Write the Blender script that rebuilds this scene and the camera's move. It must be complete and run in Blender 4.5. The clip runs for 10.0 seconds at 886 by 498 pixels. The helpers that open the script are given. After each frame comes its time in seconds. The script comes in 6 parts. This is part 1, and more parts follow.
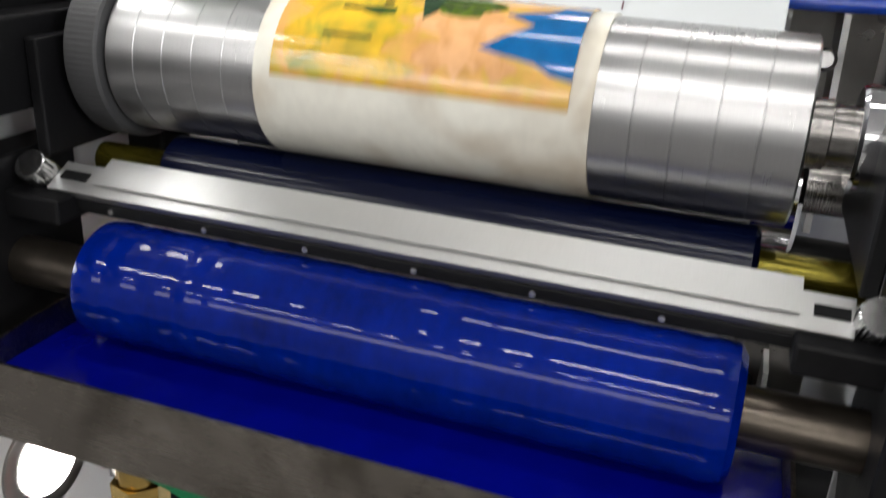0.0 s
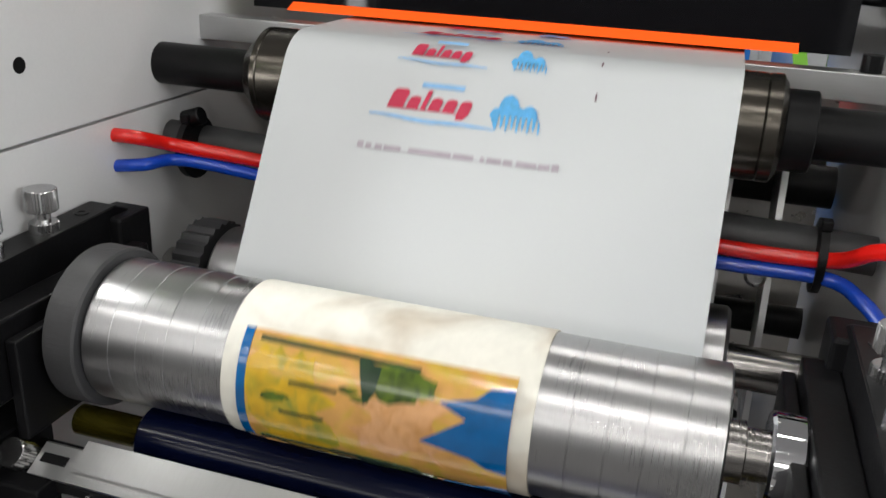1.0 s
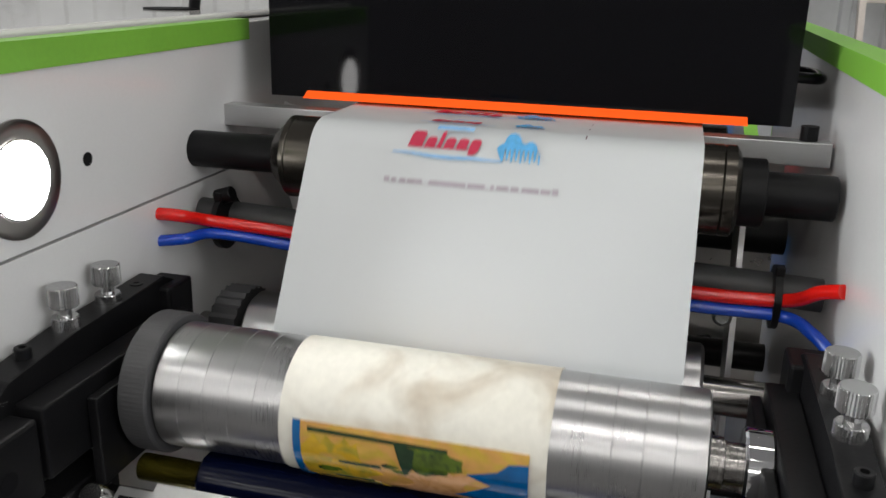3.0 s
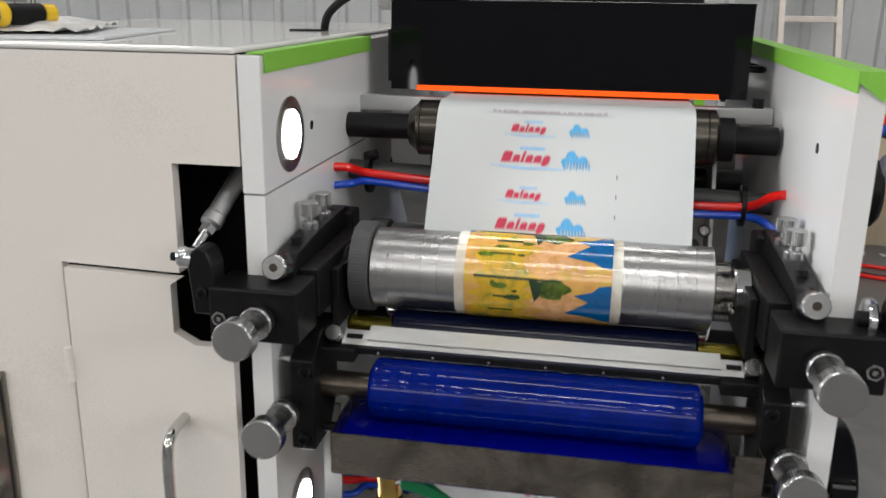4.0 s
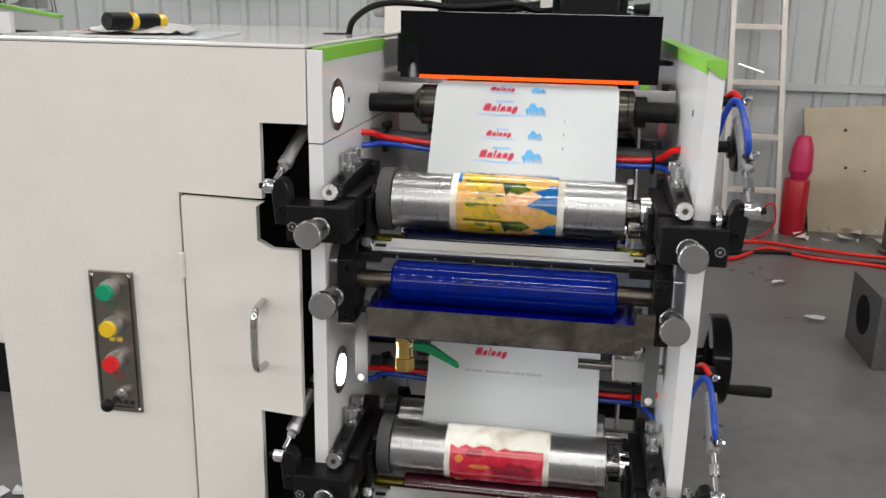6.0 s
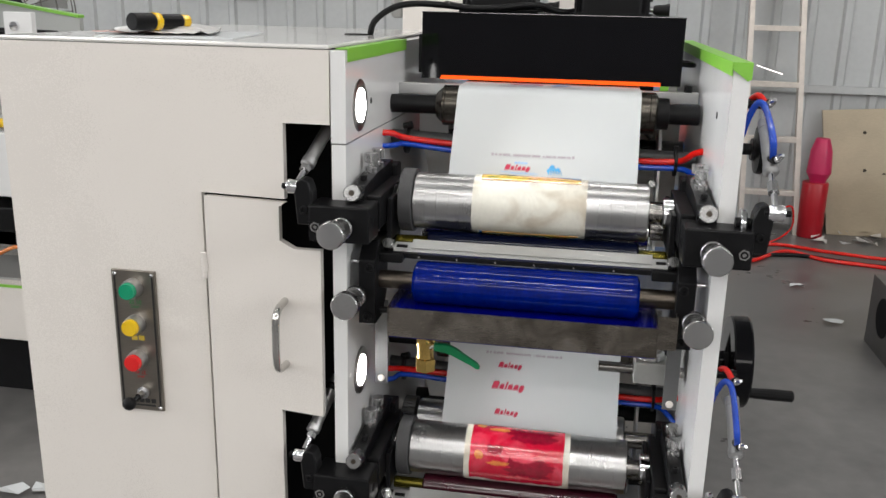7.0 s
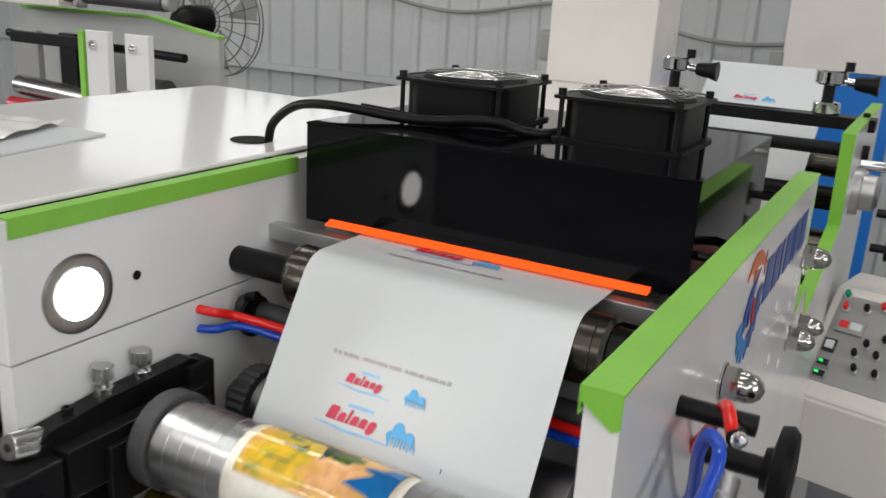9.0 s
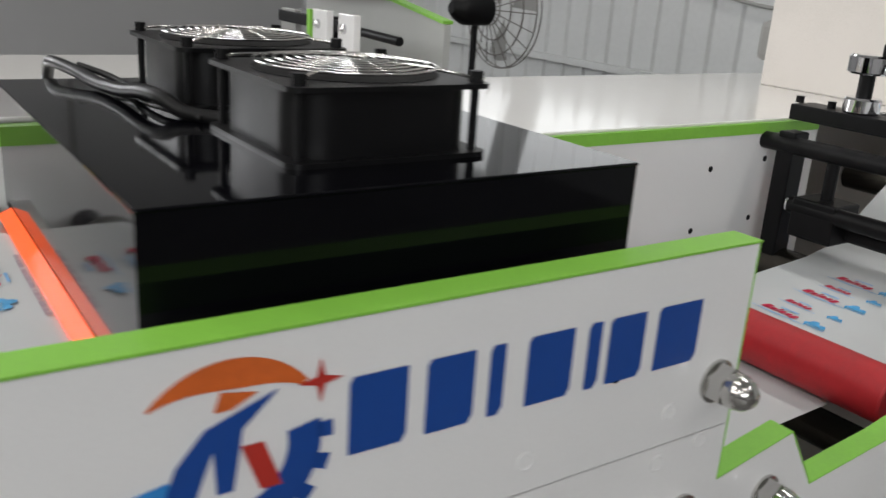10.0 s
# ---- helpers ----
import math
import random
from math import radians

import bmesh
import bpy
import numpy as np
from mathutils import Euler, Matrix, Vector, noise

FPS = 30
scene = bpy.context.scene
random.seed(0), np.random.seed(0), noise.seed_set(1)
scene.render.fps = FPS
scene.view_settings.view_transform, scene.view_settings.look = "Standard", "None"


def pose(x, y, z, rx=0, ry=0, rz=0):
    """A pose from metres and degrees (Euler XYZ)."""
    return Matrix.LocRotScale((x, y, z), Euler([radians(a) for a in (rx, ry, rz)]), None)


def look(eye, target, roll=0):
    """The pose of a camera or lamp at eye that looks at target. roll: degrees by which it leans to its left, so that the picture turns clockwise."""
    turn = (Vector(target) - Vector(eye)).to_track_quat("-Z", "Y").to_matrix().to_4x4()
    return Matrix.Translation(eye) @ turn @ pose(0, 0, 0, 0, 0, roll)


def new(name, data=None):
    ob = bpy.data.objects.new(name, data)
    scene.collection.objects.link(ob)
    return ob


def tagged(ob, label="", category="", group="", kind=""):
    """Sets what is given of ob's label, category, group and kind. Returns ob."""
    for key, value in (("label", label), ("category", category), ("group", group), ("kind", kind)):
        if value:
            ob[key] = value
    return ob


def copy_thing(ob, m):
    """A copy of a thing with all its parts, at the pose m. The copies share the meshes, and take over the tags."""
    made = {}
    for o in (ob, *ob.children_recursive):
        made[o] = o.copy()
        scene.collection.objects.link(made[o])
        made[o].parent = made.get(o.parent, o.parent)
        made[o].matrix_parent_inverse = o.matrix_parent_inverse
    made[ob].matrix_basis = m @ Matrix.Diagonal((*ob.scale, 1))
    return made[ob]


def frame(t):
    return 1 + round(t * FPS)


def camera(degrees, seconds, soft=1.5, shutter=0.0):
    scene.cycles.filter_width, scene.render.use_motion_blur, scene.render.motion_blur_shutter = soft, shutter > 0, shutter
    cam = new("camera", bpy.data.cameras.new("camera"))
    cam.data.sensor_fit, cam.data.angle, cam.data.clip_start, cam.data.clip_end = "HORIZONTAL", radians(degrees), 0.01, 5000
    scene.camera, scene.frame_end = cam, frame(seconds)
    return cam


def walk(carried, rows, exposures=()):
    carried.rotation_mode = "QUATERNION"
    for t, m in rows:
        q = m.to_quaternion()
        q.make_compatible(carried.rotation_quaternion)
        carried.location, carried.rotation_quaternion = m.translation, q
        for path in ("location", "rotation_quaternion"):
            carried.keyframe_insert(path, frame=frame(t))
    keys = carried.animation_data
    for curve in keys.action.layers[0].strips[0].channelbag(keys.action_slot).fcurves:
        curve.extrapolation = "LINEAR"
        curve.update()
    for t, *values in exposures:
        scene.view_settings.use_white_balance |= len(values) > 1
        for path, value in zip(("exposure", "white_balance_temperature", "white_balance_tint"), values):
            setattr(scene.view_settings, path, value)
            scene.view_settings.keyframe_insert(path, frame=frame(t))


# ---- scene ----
cam = camera(53.8, 10.0, shutter=0.2)
PATH = [
    (0, (0.031, -0.025, 1.172), (-0.561, 1.725, 0.407), 3.0),
    (0.5, (0.014, -0.010, 1.309), (-0.503, 1.744, 0.500), 3.7),
    (1, (0.027, -0.003, 1.351), (-0.509, 1.782, 0.627), 2.8),
    (1.5, (0.030, 0.000, 1.350), (-0.512, 1.806, 0.686), 2.6),
    (2, (0.031, -0.003, 1.354), (-0.514, 1.815, 0.722), 2.2),
    (3.5, (-0.024, -0.288, 1.398), (-0.431, 1.580, 0.811), 1.1),
    (4, (-0.080, -0.573, 1.395), (-0.417, 1.319, 0.840), 0.9),
    (4.5, (-0.065, -0.840, 1.397), (-0.354, 1.062, 0.851), 1.1),
    (5, (-0.044, -0.979, 1.406), (-0.315, 0.927, 0.865), 1.3),
    (6.5, (-0.026, -1.070, 1.408), (-0.329, 0.831, 0.866), 1.2),
    (7, (-0.041, -1.068, 1.408), (-0.361, 0.831, 0.867), 1.3),
    (7.5, (-0.032, -1.016, 1.450), (-0.408, 0.874, 0.912), 1.4),
    (8, (0.007, -0.843, 1.523), (-0.485, 1.020, 0.986), 1.9),
    (8.3, (0.096, -0.662, 1.559), (-0.498, 1.163, 0.997), 2.4),
    (8.5, (0.184, -0.513, 1.564), (-0.501, 1.282, 1.008), 2.1),
    (9, (0.330, -0.168, 1.576), (-0.595, 1.509, 1.000), 3.2),
    (9.2, (0.354, -0.007, 1.563), (-0.682, 1.601, 0.977), 3.6),
    (9.5, (0.424, 0.231, 1.558), (-0.800, 1.693, 0.955), 4.0),
    (10, (0.622, 0.639, 1.537), (-0.941, 1.722, 0.918), 3.9),
]
walk(cam, [(t, look(eye, target, roll)) for t, eye, target, roll in PATH],
     exposures=[(0.0, -0.05), (0.5, -0.06), (1.0, -0.4), (2.0, -0.6), (3.5, -0.55), (4.5, -0.25), (6.5, -0.2), (8.0, -0.25), (9.0, -0.4), (10.0, -0.3)])

# ---- world and lights ----
world = bpy.data.worlds.new("hall_air")
scene.world = world
world.use_nodes = True
world.node_tree.nodes["Background"].inputs[0].default_value = (0.75, 0.82, 0.9, 1)
world.node_tree.nodes["Background"].inputs[1].default_value = 0.4
scene.view_settings.exposure = 0.0


def area_lamp(name, eye, target, sx, sy, watts, color=(1, 1, 1)):
    d = bpy.data.lights.new(name, "AREA")
    d.shape, d.size, d.size_y, d.energy, d.color = "RECTANGLE", sx, sy, watts, color
    ob = new(name, d)
    ob.matrix_world = look(eye, target)
    return ob


LAMP = (1.0, 0.975, 0.94)
for ly, watts in ((-4.6, 34), (-2.2, 40), (0.4, 15), (3.0, 28)):
    for lx in (-3.2, -0.2, 2.8):
        area_lamp("hall_lamp", (lx, ly, 4.25), (lx, ly, 0), 1.5, 0.16, watts, LAMP)
# added fill lamps high on the near and side walls, with no windows known there
area_lamp("standin_daylight", (-1.0, -6.98, 3.3), (-1.0, 0.4, 1.2), 9.0, 1.7, 250, (1.0, 0.97, 0.93))
area_lamp("standin_daylight", (6.98, -1.0, 3.2), (-0.4, 0.6, 1.1), 7.0, 1.5, 400, (0.97, 0.98, 1.0))
area_lamp("standin_daylight", (-8.98, -1.0, 3.2), (0.2, 0.6, 1.1), 7.0, 1.5, 560, (0.97, 0.98, 1.0))
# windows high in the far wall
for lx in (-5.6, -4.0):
    area_lamp("standin_daylight", (lx, 5.0, 2.4), (lx, 0, 1.2), 1.2, 0.9, 4, (0.96, 0.98, 1.0))


# ---- materials ----
def mat(name, color, rough=0.5, metal=0.0, vary=0.06, scale=8.0, fine=120.0, bump=0.02, glow=0.0, coat=0.0, stretch=None, rvary=0.1, spec=0.5, second=None, patch=30.0):
    m = bpy.data.materials.new(name)
    m.use_nodes = True
    n, l = m.node_tree.nodes, m.node_tree.links
    b = n["Principled BSDF"]
    co = n.new("ShaderNodeTexCoord")
    mp = n.new("ShaderNodeMapping")
    l.new(co.outputs["Object"], mp.inputs[0])
    if stretch:
        mp.inputs["Scale"].default_value = stretch
    big, small = n.new("ShaderNodeTexNoise"), n.new("ShaderNodeTexNoise")
    big.inputs["Scale"].default_value, big.inputs["Detail"].default_value = scale, 5
    small.inputs["Scale"].default_value, small.inputs["Detail"].default_value = fine, 4
    l.new(co.outputs["Object"], big.inputs[0])
    l.new(mp.outputs[0], small.inputs[0])
    mix = n.new("ShaderNodeMix")
    mix.data_type = "FLOAT"
    mix.inputs[0].default_value = 0.4
    l.new(big.outputs[0], mix.inputs[2])
    l.new(small.outputs[0], mix.inputs[3])
    rng = n.new("ShaderNodeMapRange")
    rng.inputs[1].default_value, rng.inputs[2].default_value = 0.3, 0.7
    rng.inputs[3].default_value, rng.inputs[4].default_value = 1 - vary, 1 + vary
    l.new(mix.outputs[0], rng.inputs[0])
    mul = n.new("ShaderNodeMix")
    mul.data_type, mul.blend_type = "RGBA", "MULTIPLY"
    mul.inputs[0].default_value = 1.0
    mul.inputs[6].default_value = (*color, 1)
    l.new(rng.outputs[0], mul.inputs[7])
    if second:
        # a second colour in soft patches
        blot, edge, two = n.new("ShaderNodeTexNoise"), n.new("ShaderNodeMapRange"), n.new("ShaderNodeMix")
        blot.inputs["Scale"].default_value, blot.inputs["Detail"].default_value = patch, 3
        blot.inputs["Distortion"].default_value = 0.8
        edge.inputs[1].default_value, edge.inputs[2].default_value = 0.45, 0.68
        two.data_type = "RGBA"
        two.inputs[6].default_value, two.inputs[7].default_value = (*color, 1), (*second, 1)
        l.new(co.outputs["Object"], blot.inputs[0])
        l.new(blot.outputs[0], edge.inputs[0])
        l.new(edge.outputs[0], two.inputs[0])
        l.new(two.outputs[2], mul.inputs[6])
    l.new(mul.outputs[2], b.inputs["Base Color"])
    rr = n.new("ShaderNodeMapRange")
    rr.inputs[1].default_value, rr.inputs[2].default_value = 0.3, 0.7
    rr.inputs[3].default_value, rr.inputs[4].default_value = max(0.02, rough * (1 - rvary)), min(1, rough * (1 + rvary))
    l.new(mix.outputs[0], rr.inputs[0])
    l.new(rr.outputs[0], b.inputs["Roughness"])
    b.inputs["Metallic"].default_value = metal
    b.inputs["Coat Weight"].default_value = coat
    b.inputs["Coat Roughness"].default_value = 0.05
    b.inputs["Specular IOR Level"].default_value = spec
    if bump:
        bp = n.new("ShaderNodeBump")
        bp.inputs["Strength"].default_value, bp.inputs["Distance"].default_value = bump, 0.002
        l.new(small.outputs[0], bp.inputs["Height"])
        l.new(bp.outputs[0], b.inputs["Normal"])
    if glow:
        b.inputs["Emission Color"].default_value = (*color, 1)
        b.inputs["Emission Strength"].default_value = glow
    return m


M_WHITE = mat("white_paint", (0.74, 0.70, 0.655), 0.28, vary=0.025, scale=3, fine=420, bump=0.05, coat=0.15)
M_TOP = mat("white_top_paint", (0.77, 0.755, 0.73), 0.13, vary=0.02, scale=3, fine=300, bump=0.03, coat=0.4)
M_PLATE = mat("frame_paint", (0.76, 0.76, 0.755), 0.22, vary=0.03, scale=5, fine=420, bump=0.03, coat=0.35)
M_GREEN = mat("green_film", (0.22, 0.52, 0.06), 0.45, vary=0.08, scale=20, fine=200, bump=0.05)
M_BLACKGLOSS = mat("gloss_black_paint", (0.002, 0.002, 0.003), 0.06, vary=0.2, scale=6, fine=60, bump=0.004, spec=0.2)
M_OXIDE = mat("black_oxide_steel", (0.0065, 0.0065, 0.0072), 0.40, spec=0.17, vary=0.3, scale=30, fine=300, bump=0.05)
M_BLACKPL = mat("black_plastic", (0.004, 0.004, 0.0045), 0.4, spec=0.2, vary=0.2, scale=30, fine=500, bump=0.06)
M_RUBBER = mat("dark_gear_nylon", (0.045, 0.045, 0.047), 0.5, vary=0.2, scale=40, fine=400, bump=0.05)
# near-black that paints the shade inside notches, holes and bores
M_OPENSHADE = mat("painted_opening_shade", (0.004, 0.004, 0.0045), 0.7, vary=0.2, spec=0.2)
M_BRUSHED = mat("turned_steel", (0.43, 0.43, 0.432), 0.30, metal=1, vary=0.10, scale=14, fine=60, bump=0.012, stretch=(40, 1, 1), rvary=0.2)
M_NICKEL = mat("polished_nickel", (0.55, 0.54, 0.52), 0.1, metal=1, vary=0.08, bump=0.01)
M_BLADE = mat("bright_blade_steel", (0.50, 0.503, 0.498), 0.36, metal=0.85, vary=0.08, scale=14, fine=90, bump=0.03, stretch=(30, 1, 1))
M_SHIELD = mat("bright_stainless", (0.62, 0.60, 0.57), 0.28, metal=0.75, vary=0.12, scale=6, fine=50, bump=0.04)
M_RING = mat("satin_steel_ring", (0.72, 0.72, 0.72), 0.38, metal=0.7, vary=0.05, bump=0.01)
M_LAMPRING = mat("dull_lamp_ring", (0.30, 0.285, 0.27), 0.3, metal=1, vary=0.08, bump=0.01)
M_CHROME = mat("polished_chrome", (0.78, 0.78, 0.80), 0.06, metal=1, vary=0.03, bump=0)
M_KNURL = mat("knurled_steel", (0.50, 0.50, 0.50), 0.24, metal=1, vary=0.07, scale=40, fine=300, bump=0.03)
M_ALU = mat("milled_aluminium", (0.52, 0.52, 0.52), 0.42, metal=1, vary=0.1, scale=12, fine=90, bump=0.04, stretch=(1, 30, 30))
M_GUN = mat("dark_anodised_roll", (0.075, 0.068, 0.058), 0.24, metal=0.9, vary=0.12, scale=18, fine=80, bump=0.02, stretch=(40, 1, 1))
M_SHAFT = mat("ground_shaft", (0.26, 0.25, 0.24), 0.26, metal=1, vary=0.12, scale=16, fine=90, bump=0.02, stretch=(40, 1, 1))
M_BROWN = mat("oily_shaft", (0.10, 0.085, 0.07), 0.3, metal=0.9, vary=0.25, scale=25, fine=120, bump=0.03)
M_STAIN = mat("stainless_sheet", (0.29, 0.262, 0.23), 0.3, metal=1, vary=0.22, scale=7, fine=70, bump=0.05, stretch=(1, 25, 25))
M_TRAY = mat("stained_tray_steel", (0.29, 0.262, 0.23), 0.27, metal=1, vary=0.28, scale=16, fine=70, bump=0.05, stretch=(1, 25, 25), rvary=0.35, second=(0.13, 0.115, 0.098), patch=13.0)
M_BRASS = mat("brass", (0.62, 0.42, 0.13), 0.22, metal=1, vary=0.1, scale=30)
M_YSHAFT = mat("yellow_inked_shaft", (0.12, 0.10, 0.012), 0.2, metal=0.8, vary=0.3, scale=40)
M_INK = mat("wet_blue_ink", (0.0001, 0.0085, 0.150), 0.05, vary=0.45, scale=22, fine=60, bump=0.03, stretch=(2.5, 1.3, 1.3), spec=0.24)
M_INKDEEP = mat("blue_ink_pool", (0.0006, 0.002, 0.17), 0.10, vary=0.2, scale=10, fine=40, bump=0.05, coat=0.4)
M_NAVY = mat("navy_rubber_roll", (0.0015, 0.003, 0.016), 0.16, vary=0.2, scale=18, fine=60, bump=0.02, spec=0.2)
M_MAROON = mat("maroon_roll", (0.035, 0.004, 0.010), 0.16, vary=0.2, scale=18, coat=0.3)
M_REDINK = mat("wet_red_ink", (0.20, 0.004, 0.012), 0.08, vary=0.2, scale=14, coat=0.6)
M_PAPER = mat("paper_web", (0.60, 0.622, 0.632), 0.42, vary=0.012, scale=9, fine=700, bump=0.01, spec=0.35)
M_PRED = mat("red_print", (0.55, 0.02, 0.07), 0.45, vary=0.1)
M_PLIGHT = mat("pale_blue_print", (0.25, 0.50, 0.80), 0.45, vary=0.15, scale=60)
M_PGREY = mat("mauve_grey_print", (0.42, 0.37, 0.42), 0.5, vary=0.15, scale=90)
M_PDARK = mat("register_mark", (0.10, 0.03, 0.05), 0.5)
M_TAPE = mat("cream_mounting_tape", (0.72, 0.70, 0.62), 0.36, vary=0.10, scale=26, fine=160, bump=0.08, second=(0.50, 0.44, 0.35), patch=16)
M_AMBER = mat("amber_polymer_plate", (0.62, 0.33, 0.09), 0.16, vary=0.22, scale=24, fine=90, bump=0.06, coat=0.5, second=(0.50, 0.36, 0.04), patch=45)
M_YELLOW = mat("yellow_inked_polymer", (0.60, 0.37, 0.02), 0.15, vary=0.25, scale=30, fine=90, bump=0.06, coat=0.5, second=(0.26, 0.26, 0.03), patch=55)
M_PEACH = mat("peach_polymer", (0.68, 0.37, 0.17), 0.18, vary=0.15, scale=26, coat=0.5, second=(0.50, 0.24, 0.07), patch=60)
M_TEAL = mat("teal_ink_relief", (0.0, 0.10, 0.30), 0.12, vary=0.25, scale=30, coat=0.6)
M_OLIVE = mat("olive_ink_relief", (0.09, 0.14, 0.012), 0.15, vary=0.4, scale=50, coat=0.5, second=(0.02, 0.04, 0.01), patch=90)
M_DARKREL = mat("dark_green_relief", (0.02, 0.045, 0.02), 0.2, vary=0.3, scale=60)
M_REDPLATE = mat("red_polymer_plate", (0.50, 0.005, 0.03), 0.14, vary=0.2, scale=18, coat=0.6, second=(0.62, 0.06, 0.10), patch=22)
M_REDDARK = mat("crimson_relief", (0.25, 0.002, 0.02), 0.14, vary=0.3, scale=30, coat=0.6)
M_ORANGE = mat("orange_relief", (0.62, 0.20, 0.05), 0.2, vary=0.3, scale=40, coat=0.4)
M_RED = mat("red_air_hose", (0.75, 0.012, 0.008), 0.22, vary=0.06, coat=0.3)
M_BLUE = mat("blue_air_hose", (0.006, 0.06, 0.48), 0.22, vary=0.06, coat=0.3)
M_LAMP = mat("lamp_glass", (1.0, 0.99, 0.97), 0.3, glow=18.0, bump=0)
M_UV = mat("orange_dryer_glow", (1.0, 0.10, 0.008), 0.4, glow=0.75, bump=0, vary=0)
M_FLOOR = mat("grey_floor_coating", (0.14, 0.136, 0.133), 0.36, vary=0.42, scale=1.6, fine=14, bump=0.06, rvary=0.4)
M_WALL = mat("corrugated_sheet", (0.535, 0.55, 0.55), 0.45, vary=0.07, scale=1.2, fine=30, bump=0.03)
M_WALLP = mat("plain_wall", (0.40, 0.40, 0.40), 0.7, vary=0.05, scale=1.0)
# pale grey, darker than the white of the uprights in front of it
M_PALEGREY = mat("pale_grey_surface", (0.40, 0.41, 0.395), 0.4, vary=0.05, scale=3, fine=200, bump=0.03)
M_CEIL = mat("ceiling_sheet", (0.62, 0.62, 0.62), 0.7, vary=0.05, scale=0.8)
M_WOOD = mat("plywood_board", (0.50, 0.42, 0.30), 0.6, vary=0.16, scale=4, fine=40, bump=0.06, stretch=(1, 1, 12))
M_PINK = mat("pink_plastic", (0.55, 0.02, 0.10), 0.35, vary=0.1)
M_CRIMSON = mat("crimson_plastic", (0.42, 0.01, 0.02), 0.35, vary=0.1)
M_LADDER = mat("ladder_aluminium", (0.72, 0.66, 0.60), 0.42, metal=0.6, vary=0.1, scale=20)
M_BTN_G = mat("green_button", (0.0, 0.28, 0.14), 0.25, vary=0.05, coat=0.4)
M_BTN_Y = mat("yellow_button", (0.75, 0.48, 0.01), 0.25, vary=0.05, coat=0.4)
M_BTN_R = mat("red_button", (0.65, 0.012, 0.012), 0.25, vary=0.05, coat=0.4)
M_LOGOB = mat("blue_logo_vinyl", (0.006, 0.055, 0.27), 0.35, vary=0.05)
M_LOGOO = mat("orange_logo_vinyl", (0.60, 0.12, 0.02), 0.35, vary=0.15, scale=20)
M_LOGOR = mat("red_logo_vinyl", (0.45, 0.03, 0.02), 0.35, vary=0.1)
M_LOGOL = mat("light_blue_logo_vinyl", (0.03, 0.22, 0.55), 0.35, vary=0.2, scale=20)
M_TEXTG = mat("green_lettering", (0.05, 0.25, 0.08), 0.5)
M_TEXTR = mat("red_lettering", (0.45, 0.02, 0.02), 0.5)
M_TEXTY = mat("yellow_lettering", (0.60, 0.42, 0.05), 0.5)
M_TEXTK = mat("black_lettering", (0.02, 0.02, 0.02), 0.5)
M_GREYCAP = mat("grey_plastic", (0.28, 0.28, 0.27), 0.4, vary=0.08)
M_CONSOLE = mat("grey_console_face", (0.30, 0.30, 0.29), 0.4, vary=0.06)
M_BLUEBOARD = mat("blue_board", (0.01, 0.16, 0.55), 0.4, vary=0.06)
M_REDROLL = mat("red_rubber_roll", (0.42, 0.012, 0.018), 0.5, vary=0.12, scale=30)
M_IRON = mat("machined_iron", (0.16, 0.15, 0.14), 0.4, metal=0.6, vary=0.25, scale=12)
M_ANGLE = mat("grey_angle_paint", (0.10, 0.10, 0.102), 0.45, vary=0.1, scale=20, fine=200)
M_FILM = mat("clear_film_bag", (0.76, 0.75, 0.73), 0.24, vary=0.10, scale=30, fine=90, bump=0.3, coat=0.1)
M_CARD = mat("pink_card", (0.55, 0.36, 0.33), 0.6, vary=0.1)
M_DISPLAY = mat("green_digits", (0.03, 0.7, 0.12), 0.4, glow=1.2)
M_SCREEN = mat("dark_display", (0.01, 0.012, 0.014), 0.12)


# ---- mesh helpers ----
ORG = {}


def thing(name, loc, label, category, group="", kind=""):
    ob = new(name)
    ob.location = loc
    ORG[ob.name] = Vector(loc)
    return tagged(ob, label, category, group, kind)


def part(name, bm, material, parent, label="", smooth=None):
    """Links a bmesh, given in world places, as one mesh under a thing or a part."""
    org = ORG[parent.name]
    bm.transform(Matrix.Translation(-org))
    bmesh.ops.recalc_face_normals(bm, faces=bm.faces)
    me = bpy.data.meshes.new(name)
    bm.to_mesh(me)
    bm.free()
    for one in material if isinstance(material, tuple) else (material,):
        me.materials.append(one)
    if smooth is not None:
        me.shade_smooth()
        me.set_sharp_from_angle(angle=radians(smooth))
    ob = new(name, me)
    ob.parent = parent
    ORG[ob.name] = org
    return tagged(ob, label)


def solid(name, bm, material, label, category, kind="", group="", smooth=None):
    """A thing that is one mesh, given in world places."""
    bmesh.ops.recalc_face_normals(bm, faces=bm.faces)
    me = bpy.data.meshes.new(name)
    bm.to_mesh(me)
    bm.free()
    me.materials.append(material)
    if smooth is not None:
        me.shade_smooth()
        me.set_sharp_from_angle(angle=radians(smooth))
    ob = new(name, me)
    ORG[ob.name] = Vector((0, 0, 0))
    return tagged(ob, label, category, group, kind)


def B():
    return bmesh.new()


